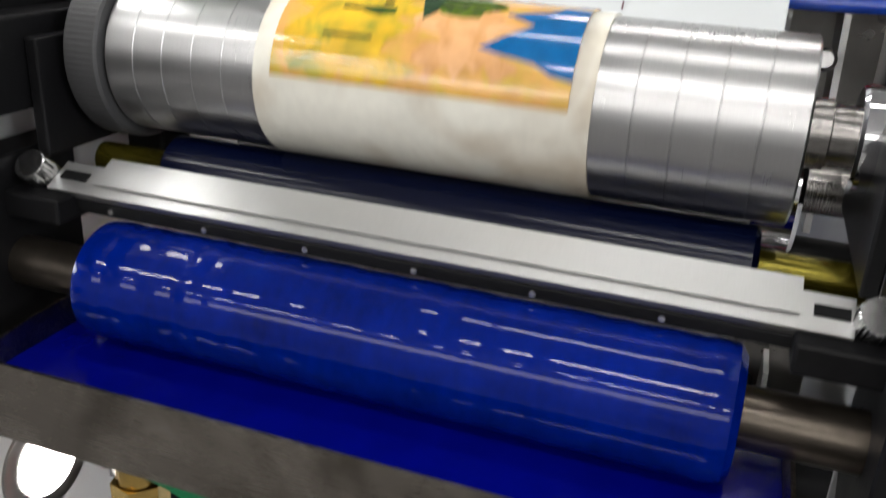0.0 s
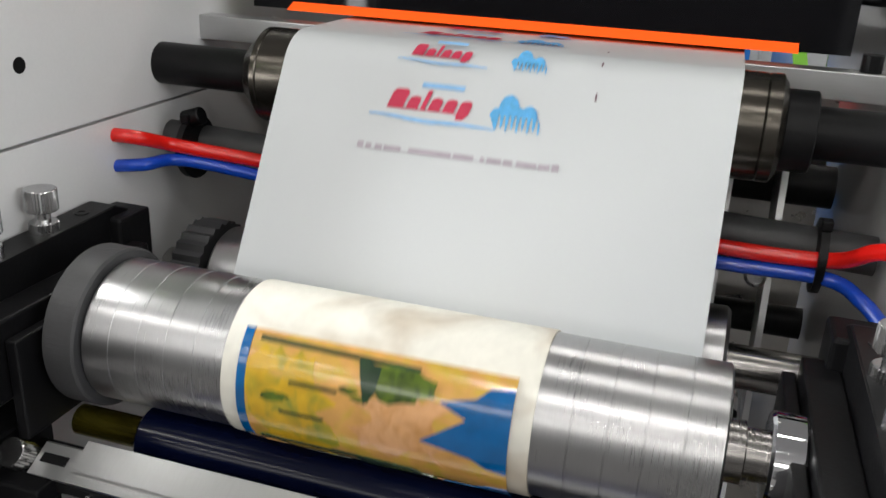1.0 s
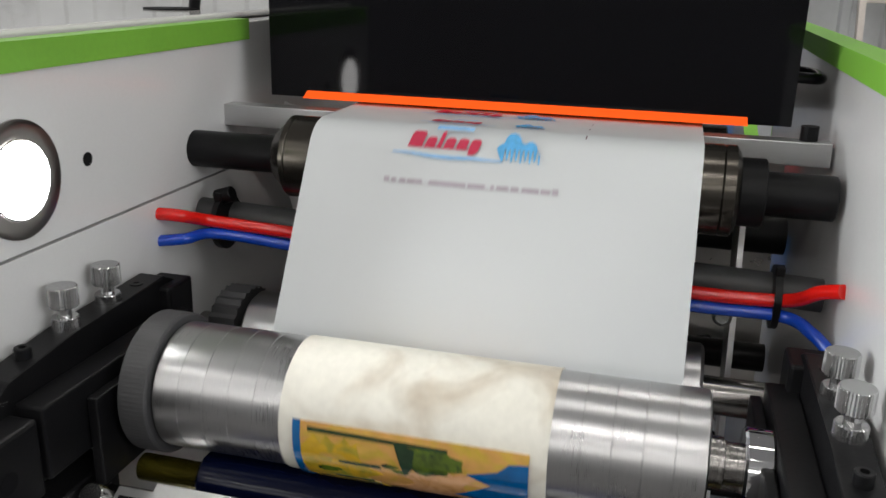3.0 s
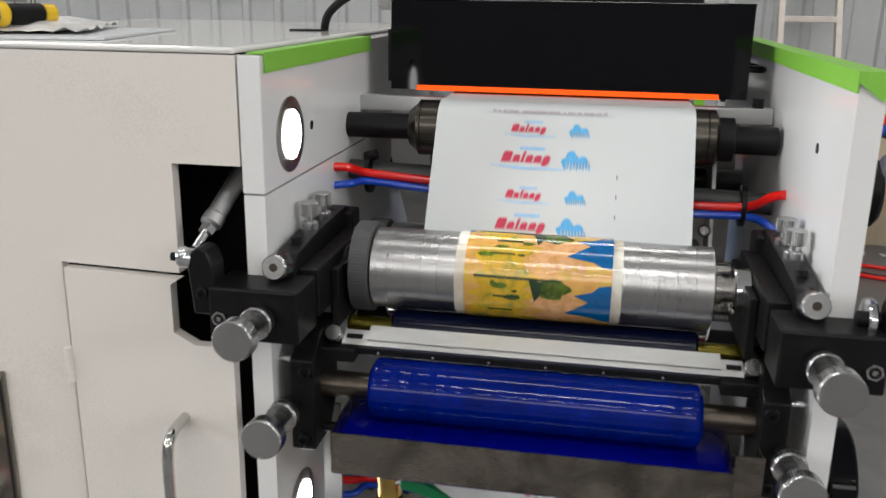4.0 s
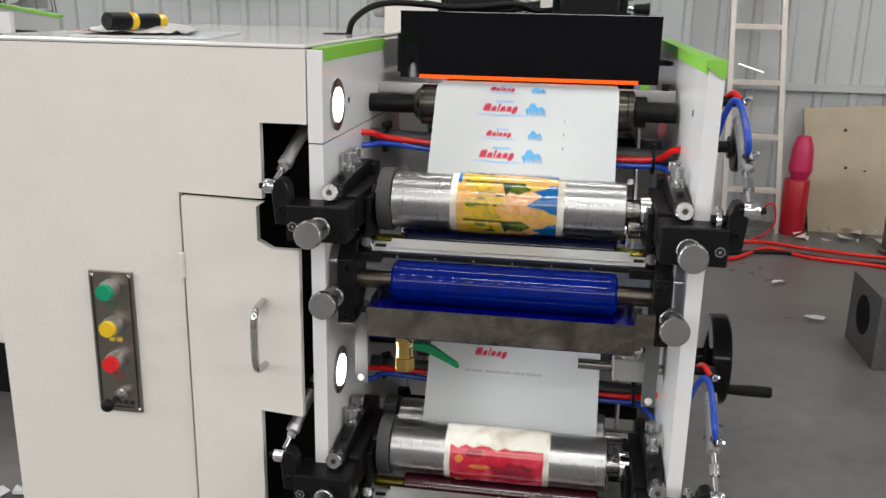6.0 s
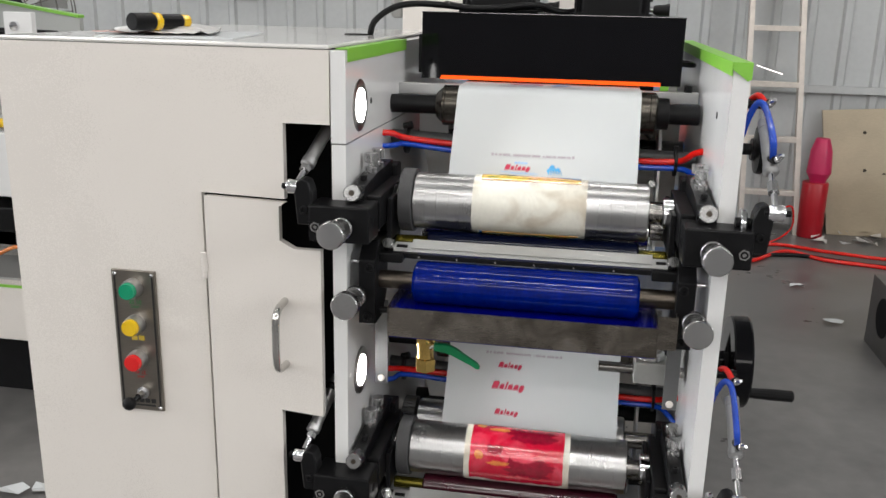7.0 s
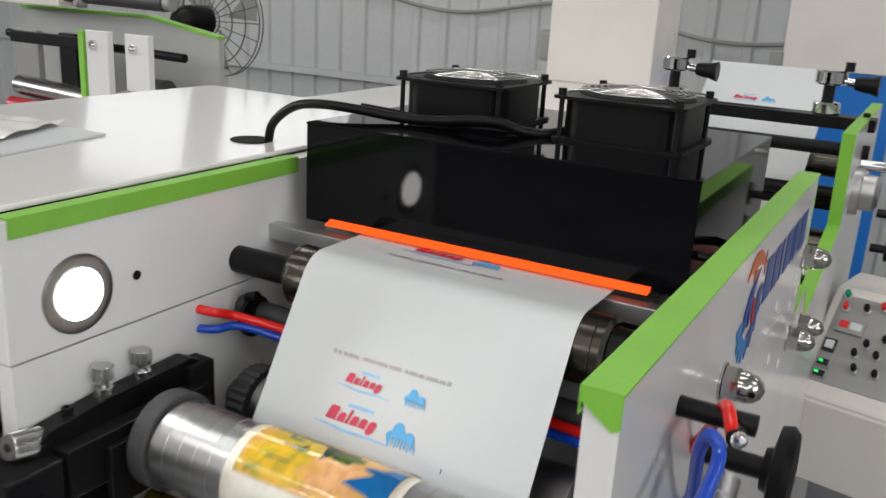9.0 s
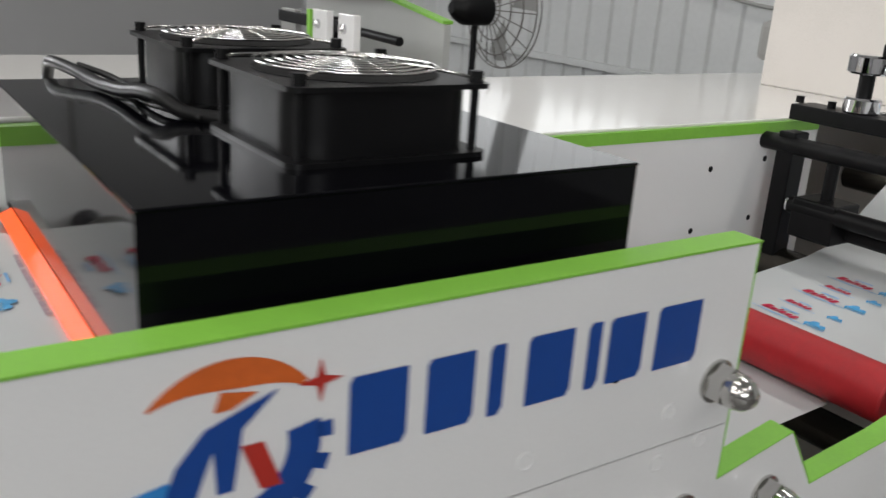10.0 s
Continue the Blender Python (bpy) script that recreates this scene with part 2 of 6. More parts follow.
def box(bm, x0, x1, y0, y1, z0, z1, bev=0.0, seg=2):
    v = [bm.verts.new(p) for p in ((x0, y0, z0), (x1, y0, z0), (x1, y1, z0), (x0, y1, z0), (x0, y0, z1), (x1, y0, z1), (x1, y1, z1), (x0, y1, z1))]
    f = [bm.faces.new([v[i] for i in q]) for q in ((3, 2, 1, 0), (4, 5, 6, 7), (0, 1, 5, 4), (1, 2, 6, 5), (2, 3, 7, 6), (3, 0, 4, 7))]
    if bev:
        edges = list({e for a in f for e in a.edges})
        bmesh.ops.bevel(bm, geom=edges, offset=bev, segments=seg, affect="EDGES", profile=0.5)
    return bm


def axis_frame(p0, p1):
    d = (Vector(p1) - Vector(p0))
    a = d.normalized()
    u = a.orthogonal().normalized()
    if abs(a.x) > 0.99:
        u = Vector((0, 0, 1))
    w = a.cross(u).normalized()
    return a, u, w, d.length


def lathe(bm, p0, p1, profile, seg=40):
    """Turns (distance along p0-p1, radius) points about the axis."""
    a, u, w, _ = axis_frame(p0, p1)
    o = Vector(p0)
    rings = []
    for d, r in profile:
        c = o + a * d
        rings.append([bm.verts.new(c + (u * math.cos(2 * math.pi * k / seg) + w * math.sin(2 * math.pi * k / seg)) * max(r, 1e-5)) for k in range(seg)])
    for r0, r1 in zip(rings, rings[1:]):
        for k in range(seg):
            bm.faces.new((r0[k], r0[(k + 1) % seg], r1[(k + 1) % seg], r1[k]))
    bm.faces.new(rings[0][::-1])
    bm.faces.new(rings[-1])
    return bm


def cyl(bm, p0, p1, r, seg=32, ch=0.0):
    length = (Vector(p1) - Vector(p0)).length
    if ch:
        return lathe(bm, p0, p1, [(0, r - ch), (ch, r), (length - ch, r), (length, r - ch)], seg)
    return lathe(bm, p0, p1, [(0, r), (length, r)], seg)


def knurled(bm, p0, p1, r, teeth=36, ch=0.002):
    """A round knob with straight ribs on its rim."""
    a, u, w, length = axis_frame(p0, p1)
    o = Vector(p0)
    rings = []
    n = teeth * 2
    for d, k in ((0, -ch), (ch, 0), (length - ch, 0), (length, -ch)):
        rings.append([bm.verts.new(o + a * d + (u * math.cos(2 * math.pi * i / n) + w * math.sin(2 * math.pi * i / n)) * (r + k - (0.0009 if i % 2 and k == 0 else 0))) for i in range(n)])
    for r0, r1 in zip(rings, rings[1:]):
        for k in range(n):
            bm.faces.new((r0[k], r0[(k + 1) % n], r1[(k + 1) % n], r1[k]))
    bm.faces.new(rings[0][::-1])
    bm.faces.new(rings[-1])
    return bm


def tube(bm, pts, r, seg=14, sub=6):
    """A round hose along a smooth curve through the points."""
    P = [Vector(p) for p in pts]
    P = [P[0] * 2 - P[1]] + P + [P[-1] * 2 - P[-2]]
    line = []
    for i in range(1, len(P) - 2):
        for k in range(sub):
            t = k / sub
            line.append(0.5 * (2 * P[i] + (P[i + 1] - P[i - 1]) * t + (2 * P[i - 1] - 5 * P[i] + 4 * P[i + 1] - P[i + 2]) * t * t + (3 * P[i] - P[i - 1] - 3 * P[i + 1] + P[i + 2]) * t ** 3))
    line.append(P[-2])
    d0 = (line[1] - line[0]).normalized()
    u = d0.orthogonal().normalized()
    rings = []
    for i, p in enumerate(line):
        d = (line[min(i + 1, len(line) - 1)] - line[max(i - 1, 0)]).normalized()
        u = (u - d * u.dot(d)).normalized()
        w = d.cross(u)
        rings.append([bm.verts.new(p + (u * math.cos(2 * math.pi * k / seg) + w * math.sin(2 * math.pi * k / seg)) * r) for k in range(seg)])
    for r0, r1 in zip(rings, rings[1:]):
        for k in range(seg):
            bm.faces.new((r0[k], r0[(k + 1) % seg], r1[(k + 1) % seg], r1[k]))
    bm.faces.new(rings[0][::-1])
    bm.faces.new(rings[-1])
    return bm


def prism(bm, poly, axis, a0, a1):
    """A flat polygon, thick along one axis. poly holds the other two coordinates in x, y, z order."""
    def at(p, a):
        q = list(p)
        q.insert("xyz".index(axis), a)
        return bm.verts.new(q)
    lo, hi = [at(p, a0) for p in poly], [at(p, a1) for p in poly]
    bm.faces.new(lo)
    bm.faces.new(hi[::-1])
    for i in range(len(poly)):
        j = (i + 1) % len(poly)
        bm.faces.new((lo[i], lo[j], hi[j], hi[i]))
    return bm


def hexnut(bm, p0, p1, r):
    return lathe(bm, p0, p1, [(0, r), ((Vector(p1) - Vector(p0)).length, r)], 6)


def lettering(name, text, size, m, material, parent):
    c = bpy.data.curves.new(name, "FONT")
    c.body, c.size, c.extrude, c.align_x = text, size, 0.0002, "CENTER"
    c.materials.append(material)
    ob = new(name, c)
    ob.parent = parent
    ob.matrix_basis = Matrix.Translation(-ORG[parent.name]) @ m
    ORG[ob.name] = ORG[parent.name]
    return ob


# ---- hall ----
def hall():
    bm = B()
    box(bm, -9, 7, -7, 5.3, -0.2, 0)
    floor = solid("floor", bm, M_FLOOR, "worn dark grey coated concrete floor of the hall", "floor", "structure")
    bm = B()
    xs, prof = [], []
    x = -9.0
    while x < 7.0:
        for dx, dy in ((0, 0), (0.15, 0), (0.165, -0.022), (0.205, -0.022), (0.22, 0)):
            prof.append((x + dx, 5.1 + dy))
        x += 0.22
    lo = [bm.verts.new((a, b, 0)) for a, b in prof]
    hi = [bm.verts.new((a, b, 4.5)) for a, b in prof]
    for i in range(len(prof) - 1):
        bm.faces.new((lo[i], lo[i + 1], hi[i + 1], hi[i]))
    bk0, bk1 = [bm.verts.new((a, 5.25, z)) for a, z in ((-9, 0), (7, 0))], [bm.verts.new((a, 5.25, z)) for a, z in ((-9, 4.5), (7, 4.5))]
    bm.faces.new((bk0[0], bk0[1], bk1[1], bk1[0]))
    solid("wall_north", bm, M_WALL, "pale grey corrugated steel sheet wall", "wall", "structure")
    for name, a in (("wall_south", (-9, 7, -7.2, -7, 0, 4.5)), ("wall_west", (-9.2, -9, -7, 5.3, 0, 4.5)), ("wall_east", (7, 7.2, -7, 5.3, 0, 4.5))):
        bm = B()
        box(bm, *a)
        solid(name, bm, M_WALLP, "plain pale grey hall wall", "wall", "structure")
    bm = B()
    box(bm, -9, 7, -7, 5.3, 4.5, 4.7)
    solid("ceiling", bm, M_CEIL, "plain light grey sheet ceiling", "ceiling", "structure")
    bm = B()
    box(bm, -9, 7, 5.03, 5.076, 0.90, 0.945)
    solid("wall_rail", bm, M_WALL, "grey horizontal girt on the corrugated wall", "rail", "structure")


def fill_lamp_frame(name, a, b, z0, z1, inward):
    """A made-up high window: frame bars round and across a fill lamp, against the closed wall."""
    w = thing(name, ((a[0] + b[0]) / 2, (a[1] + b[1]) / 2, z0), "made-up grey window frame bars round an added fill lamp", "window", kind="structure")
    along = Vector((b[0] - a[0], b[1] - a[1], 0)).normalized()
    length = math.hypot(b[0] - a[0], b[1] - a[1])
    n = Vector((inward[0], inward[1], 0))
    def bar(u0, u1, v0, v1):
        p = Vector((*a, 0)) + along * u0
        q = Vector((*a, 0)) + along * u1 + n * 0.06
        part("lamp_frame_bar", box(B(), min(p.x, q.x), max(p.x, q.x), min(p.y, q.y), max(p.y, q.y), v0, v1), M_GREYCAP, w)
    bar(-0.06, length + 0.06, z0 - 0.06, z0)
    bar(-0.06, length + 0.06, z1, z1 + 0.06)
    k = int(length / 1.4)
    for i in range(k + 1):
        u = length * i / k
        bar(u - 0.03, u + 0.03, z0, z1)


hall()
# made-up window frames, one round each of the three added fill lamps
fill_lamp_frame("fill_frame_1", (-5.5, -7.0), (3.5, -7.0), 2.45, 4.15, (0, 1))
fill_lamp_frame("fill_frame_2", (7.0, -4.5), (7.0, 2.5), 2.45, 3.95, (-1, 0))
fill_lamp_frame("fill_frame_3", (-9.0, -4.5), (-9.0, 2.5), 2.45, 3.95, (1, 0))


# ---- press frame and cabinet ----
XL, XR, CX = -0.446, 0.16, -0.142      # inner faces of the side plates, middle of the rolls
TOP = 1.335
PITCH = 0.50


def cabinet():
    c = thing("drive_cabinet", (-0.75, 0.8, 0), "cream white painted sheet steel drive cabinet with a notched front", "cabinet")
    bm = B()
    # fixed front: left field, upper field down to the slot
    prism(bm, [(-1.07, 0.02), (-0.700, 0.02), (-0.700, 1.082), (-0.548, 1.078), (-0.548, 1.209), (-0.466, 1.209), (-0.466, TOP - 0.004), (-1.07, TOP - 0.004)], "y", 0.335, 0.35)
    part("front_panel", bm, M_WHITE, c)
    bm = B()
    box(bm, -1.07, -1.055, 0.35, 1.28, 0.02, TOP - 0.004)
    part("side_panel", bm, M_WHITE, c)
    bm = B()
    box(bm, -1.072, -0.466, 0.333, 1.285, TOP - 0.003, TOP + 0.004, 0.003)
    part("top_panel", bm, M_TOP, c, "glossy white top panel")
    bm = B()
    box(bm, -1.055, -0.466, 1.27, 1.284, 0.02, TOP - 0.004)
    part("back_panel", bm, M_WHITE, c)
    # added near-black panel whose colour stands in for the cabinet's shaded inside
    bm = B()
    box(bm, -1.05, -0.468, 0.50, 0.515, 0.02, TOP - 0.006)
    part("notch_shade_panel", bm, M_OPENSHADE, c, "near-black panel standing in for the shade behind the notches")
    # door, standing slightly open
    d = part("door", prism(B(), [(-0.692, 0.02), (-0.560, 0.02), (-0.560, 0.684), (-0.482, 0.678), (-0.482, 0.992), (-0.530, 0.992), (-0.556, 1.006), (-0.556, 1.066), (-0.545, 1.0735), (-0.692, 1.0775)], "y", 0.326, 0.341), M_WHITE, c)
    for z in (0.952, 0.30):
        bm = B()
        cyl(bm, (-0.697, 0.325, z - 0.024), (-0.697, 0.325, z + 0.024), 0.0055, 14, 0.001)
        box(bm, -0.703, -0.689, 0.326, 0.332, z - 0.001, z + 0.001)
        part("hinge", bm, M_WHITE, d, smooth=30)
    bm = B()
    tube(bm, [(-0.549, 0.327, 0.896), (-0.549, 0.292, 0.892), (-0.549, 0.278, 0.876), (-0.549, 0.275, 0.836), (-0.549, 0.278, 0.796), (-0.549, 0.292, 0.780), (-0.549, 0.327, 0.776)], 0.0068, 12, 8)
    part("handle", bm, M_NICKEL, d, "bowed chrome pull handle", smooth=40)
    # push button plate
    p = part("button_plate", box(B(), -0.882, -0.796, 0.329, 0.3345, 0.653, 0.930, 0.0015), M_STAIN, c, "brushed stainless control plate with a black border")
    bm = B()
    for a in ((-0.877, -0.8745, 0.660, 0.923), (-0.8035, -0.801, 0.660, 0.923)):
        box(bm, a[0], a[1], 0.3275, 0.3292, a[2], a[3])
    part("border_line", bm, M_TEXTK, p)
    for x in (-0.875, -0.803):
        for z in (0.661, 0.922):
            part("corner_screw", lathe(B(), (x, 0.329, z), (x, 0.325, z), [(0, 0.0045), (0.002, 0.0042), (0.004, 0.002)], 16), M_KNURL, p, smooth=40)
    for z, m, lab in ((0.897, M_BTN_G, "green push button cap"), (0.827, M_BTN_Y, "yellow push button cap"), (0.758, M_BTN_R, "red push button cap")):
        b = part("push_button", lathe(B(), (-0.839, 0.329, z), (-0.839, 0.300, z), [(0, 0.0185), (0.013, 0.0185), (0.016, 0.0172), (0.020, 0.0172)], 32), M_ALU, p, "silver button collar", smooth=35)
        part("button_cap", lathe(B(), (-0.839, 0.312, z), (-0.839, 0.29, z), [(0, 0.0158), (0.009, 0.0158), (0.0115, 0.0145), (0.0122, 0.001)], 32), m, b, lab, smooth=35)
    b = part("lever_collar", lathe(B(), (-0.832, 0.329, 0.692), (-0.832, 0.3, 0.692), [(0, 0.012), (0.008, 0.012), (0.010, 0.007), (0.026, 0.006)], 24), M_KNURL, p, smooth=35)
    part("lever_ball", lathe(B(), (-0.843, 0.29, 0.683), (-0.848, 0.266, 0.679), [(-0.012 + 0.012 * (1 - math.cos(math.pi * i / 10)), max(0.0001, 0.0125 * math.sin(math.pi * i / 10))) for i in range(11)], 24), M_BLACKPL, b, "black ball knob", smooth=60)
    part("lever_stem", cyl(B(), (-0.832, 0.305, 0.692), (-0.843, 0.288, 0.683), 0.004, 12), M_BLACKPL, b)
    # lettering under the buttons
    up = pose(0, 0, 0, 90, 0, 0)
    for z, cn, en, m in ((0.866, "\u542f \u52a8", "START", M_TEXTG), (0.727, "\u505c \u6b62", "STOP", M_TEXTR)):
        lettering("lettering", cn, 0.011, Matrix.Translation((-0.838, 0.3285, z)) @ up, m, p)
        lettering("lettering", en, 0.006, Matrix.Translation((-0.838, 0.3285, z - 0.008)) @ up, m, p)
    bm = B()
    for i in range(2):
        box(bm, -0.850 + 0.014 * i, -0.839 + 0.014 * i, 0.3278, 0.329, 0.795, 0.804)
    part("lettering_bar", bm, M_TEXTY, p)
    bm = B()
    for i in range(4):
        box(bm, -0.856 + 0.012 * i, -0.847 + 0.012 * i, 0.3278, 0.329, 0.669, 0.677)
    box(bm, -0.865, -0.812, 0.3278, 0.329, 0.662, 0.665)
    part("lettering_bar", bm, M_TEXTK, p)
    # cable hole in the top: a black disc paints the shade of the opening
    bm = B()
    lathe(bm, (-0.549, 0.826, TOP + 0.0045), (-0.549, 0.826, TOP + 0.006), [(0, 0.031), (0.0012, 0.031)], 32)
    part("cable_hole", bm, M_OPENSHADE, c, "black disc painted as the shaded cable opening")
    c.location.x -= 0.008
    return c


def side_plate(name, x0, x1, inner, label):
    """A thick painted side plate, with the second field split by a fine seam."""
    s = thing(name, ((x0 + x1) / 2, 0.8, 0), label, "side plate")
    y1, seam = (1.265, 1.160) if inner < 0 else (1.285, 1.177)
    bm = B()
    if inner > 0:
        box(bm, x0, x1, 0.335, y1, seam + 0.001, TOP - 0.004, 0.0012, 1)
        part("upper_plate", bm, M_PLATE, s)
        bm = B()
    if inner < 0:
        edge = [(0.337, 0.02), (2.6, 0.02), (2.6, 1.325), (1.85, 1.325), (1.88, 1.12), (1.566, 1.06), (1.425, 1.046), (1.375, 1.12), (y1, 1.10), (y1, TOP - 0.004), (0.337, TOP - 0.004)]
    else:
        edge = [(0.337, 0.02), (y1, 0.02), (y1, seam - 0.001), (0.337, seam - 0.001)]
    prism(bm, edge, "x", x0 + 0.0006, x1 - 0.0006)
    part("lower_plate", bm, M_PLATE, s)
    # a thin bright strip paints the light caught by the joint's bevelled edge
    if inner < 0:
        part("joint_glint", box(B(), x1 - 0.001, x1 - 0.0003, 0.60, y1, seam - 0.0007, seam + 0.0007), M_RING, s, "bright strip painted as the glint along the fine plate joint")
    if inner < 0:
        for (ya, za), (yb, zb) in zip(edge[2:8], edge[3:9]):
            ln = math.hypot(yb - ya, zb - za)
            ny, nz = (zb - za) / ln * 0.0016, -(yb - ya) / ln * 0.0016
            bm = B()
            prism(bm, [(ya, za), (yb, zb), (yb + ny, zb + nz), (ya + ny, za + nz)], "x", x0, x1)
            part("edge_tape", bm, M_GREEN, s, "bright green protective tape")
        part("edge_tape", box(B(), x0, x1, y1, y1 + 0.0014, 1.10, TOP - 0.004), M_GREEN, s, "bright green protective tape")
    return s


def green_tape(p, x0, x1, y0, y1, drop_in, face):
    bm = B()
    box(bm, x0, x1, y0, y1, TOP - 0.003, TOP - 0.001)
    part("edge_tape", bm, M_GREEN, p, "bright green protective tape")
    bm = B()
    if face < 0:
        box(bm, x0 - 0.0012, x0, y0, y1, TOP - drop_in, TOP - 0.001)
    else:
        box(bm, x1, x1 + 0.0012, y0, y1, TOP - drop_in, TOP - 0.001)
    part("edge_tape", bm, M_GREEN, p, "bright green protective tape")


def round_lamp(z):
    l = thing("inspection_lamp", (XL, 0.422, z), "round white glowing lamp in a steel ring on the plate", "lamp", "lamps on the side plate")
    part("ring", lathe(B(), (XL - 0.002, 0.422, z), (XL + 0.01, 0.422, z), [(0, 0.045), (0.004, 0.045), (0.0055, 0.042), (0.004, 0.031), (0.002, 0.030)], 48), M_LAMPRING, l, "polished steel ring", smooth=40)
    part("lens", lathe(B(), (XL + 0.002, 0.422, z), (XL + 0.01, 0.422, z), [(0, 0.0295), (0.002, 0.0295), (0.003, 0.001)], 40), M_LAMP, l, "glowing white lens", smooth=40)
    d = bpy.data.lights.new("lamp_beam", "AREA")
    d.shape, d.size, d.energy, d.spread, d.color = "DISK", 0.056, 0.55, radians(80), (0.97, 0.99, 1.0)
    new("lamp_beam", d).matrix_world = look((XL + 0.0062, 0.422, z), (XR, 0.43, z - 0.01))


cabinet()
left_plate = side_plate("left_side_plate", -0.472, XL, 1, "white painted steel side plate with green edge tape")
green_tape(left_plate, -0.465, XL + 0.001, 0.345, 0.797, 0.023, 1)
right_plate = side_plate("right_side_plate", XR, 0.187, -1, "white painted steel side plate with a vinyl mark")
green_tape(right_plate, XR - 0.001, 0.188, 0.334, 1.2665, 0.022, -1)
bm = B()
prism(bm, [(XR - 0.001, TOP - 0.001), (0.188, TOP - 0.001), (0.188, TOP - 0.026), (0.182, TOP - 0.029), (XR - 0.001, TOP - 0.012)], "y", 0.3335, 0.3345)
part("tape_end", bm, M_GREEN, right_plate, "folded end of the green tape")
round_lamp(1.234)
round_lamp(0.734)
# tapped holes: near-black discs on the plate faces paint their shade
part("tapped_hole", lathe(B(), (XL - 0.001, 0.503, 1.234), (XL + 0.0006, 0.503, 1.234), [(0, 0.006), (0.0014, 0.006)], 16), M_OPENSHADE, left_plate)
part("tapped_hole", lathe(B(), (XR + 0.001, 0.47, 1.238), (XR - 0.0006, 0.47, 1.238), [(0, 0.006), (0.0014, 0.006)], 16), M_OPENSHADE, right_plate)


def dome_nut(y, z):
    n = thing("dome_nut", (0.187, y, z), "polished steel dome nut with a washer on the plate", "nut", "dome nuts")
    part("washer", lathe(B(), (0.186, y, z), (0.19, y, z), [(0, 0.0205), (0.003, 0.0205), (0.0036, 0.019)], 28), M_NICKEL, n, smooth=30)
    part("hexagon", hexnut(B(), (0.1894, y, z), (0.205, y, z), 0.0190), M_NICKEL, n)
    part("dome", lathe(B(), (0.204, y, z), (0.234, y, z), [(0, 0.0165), (0.008, 0.0162), (0.016, 0.0140), (0.0225, 0.0085), (0.025, 0.001)], 28), M_NICKEL, n, smooth=50)


for y, z in ((0.69, 1.207), (1.238, 1.208), (1.219, 1.078), (1.346, 1.060), (0.62, 0.98)):
    dome_nut(y, z)
for y, z in ((1.027, 1.187), (1.183, 1.190), (1.178, 1.142), (1.04, 1.105), (1.230, 1.151), (1.16, 1.055)):
    part("counterbored_hole", lathe(B(), (0.1862, y, z), (0.1875, y, z), [(0, 0.0085), (0.0010, 0.0085), (0.0011, 0.006), (0.0006, 0.0055)], 20), M_PLATE, right_plate, smooth=30)
part("tapped_hole", lathe(B(), (0.1862, 1.112, 1.240), (0.1884, 1.112, 1.240), [(0, 0.0062), (0.0012, 0.0062)], 16), M_OPENSHADE, right_plate)


def company_mark():
    """The mark on the plate: plain blocks in its colours."""
    x0, x1 = 0.187, 0.1876
    m = thing("vinyl_mark", (0.187, 1.0, 1.25), "vinyl mark of plain blue and orange shapes on the plate", "sign")
    zb, zt = 1.236, 1.291
    for y, w in ((0.875, 0.043), (0.933, 0.039), (0.985, 0.013), (1.019, 0.043), (1.077, 0.013), (1.099, 0.038), (1.152, 0.050)):
        part("blue_block", prism(B(), [(y, zb), (y + w - 0.004, zb), (y + w, zb + 0.006), (y + w, zt), (y + 0.003, zt), (y, zt - 0.004)], "x", x0, x1), M_LOGOB, m)
    cy, cz = 0.798, 1.257
    def arc(r0, r1, a0, a1, mat_, cy=cy, cz=cz, taper=False, name="arc_shape"):
        n = 14
        out, inn = [], []
        for i in range(n + 1):
            a = radians(a0 + (a1 - a0) * i / n)
            f = math.sin(math.pi * (0.08 + 0.9 * i / n)) if taper else 1
            out.append((cy + r1 * math.cos(a), cz + r1 * math.sin(a)))
            ri = r1 - (r1 - r0) * f
            inn.append((cy + ri * math.cos(a), cz + ri * math.sin(a)))
        bm = B()
        prism(bm, out + inn[::-1], "x", x0, x1)
        part(name, bm, mat_, m)
    arc(0.044, 0.063, 40, 140, M_LOGOO, taper=True)
    arc(0.038, 0.058, 190, 275, M_LOGOL)
    arc(0.036, 0.058, 275, 372, M_LOGOB)
    for i in range(9):
        a = 195 + 21 * i
        arc(0.057, 0.066, a - 5, a + 5, M_LOGOL if i < 4 else M_LOGOB, name="gear_tooth")
    bm = B()
    prism(bm, [(0.756, 1.234), (0.765, 1.258), (0.782, 1.278), (0.827, 1.295), (0.805, 1.274), (0.799, 1.234), (0.789, 1.234), (0.787, 1.264), (0.776, 1.234)], "x", x0, x1 + 0.0003)
    part("peak_shape", bm, M_LOGOB, m)
    bm = B()
    prism(bm, [(0.804, 1.262), (0.818, 1.262), (0.83, 1.23), (0.816, 1.23)], "x", x0, x1 + 0.0003)
    part("orange_leg", bm, M_LOGOR, m)
    bm = B()
    prism(bm, [(0.792, 1.3), (0.814, 1.296), (0.798, 1.288), (0.788, 1.288)], "x", x0, x1 + 0.0003)
    part("orange_cap", bm, M_LOGOO, m)
    bm = B()
    sy, sz = 0.855, 1.294
    prism(bm, [(sy + (0.015 if i % 2 == 0 else 0.004) * math.cos(radians(45 * i)), sz + (0.015 if i % 2 == 0 else 0.004) * math.sin(radians(45 * i))) for i in range(8)], "x", x0, x1)
    part("star_shape", bm, M_LOGOR, m)


company_mark()
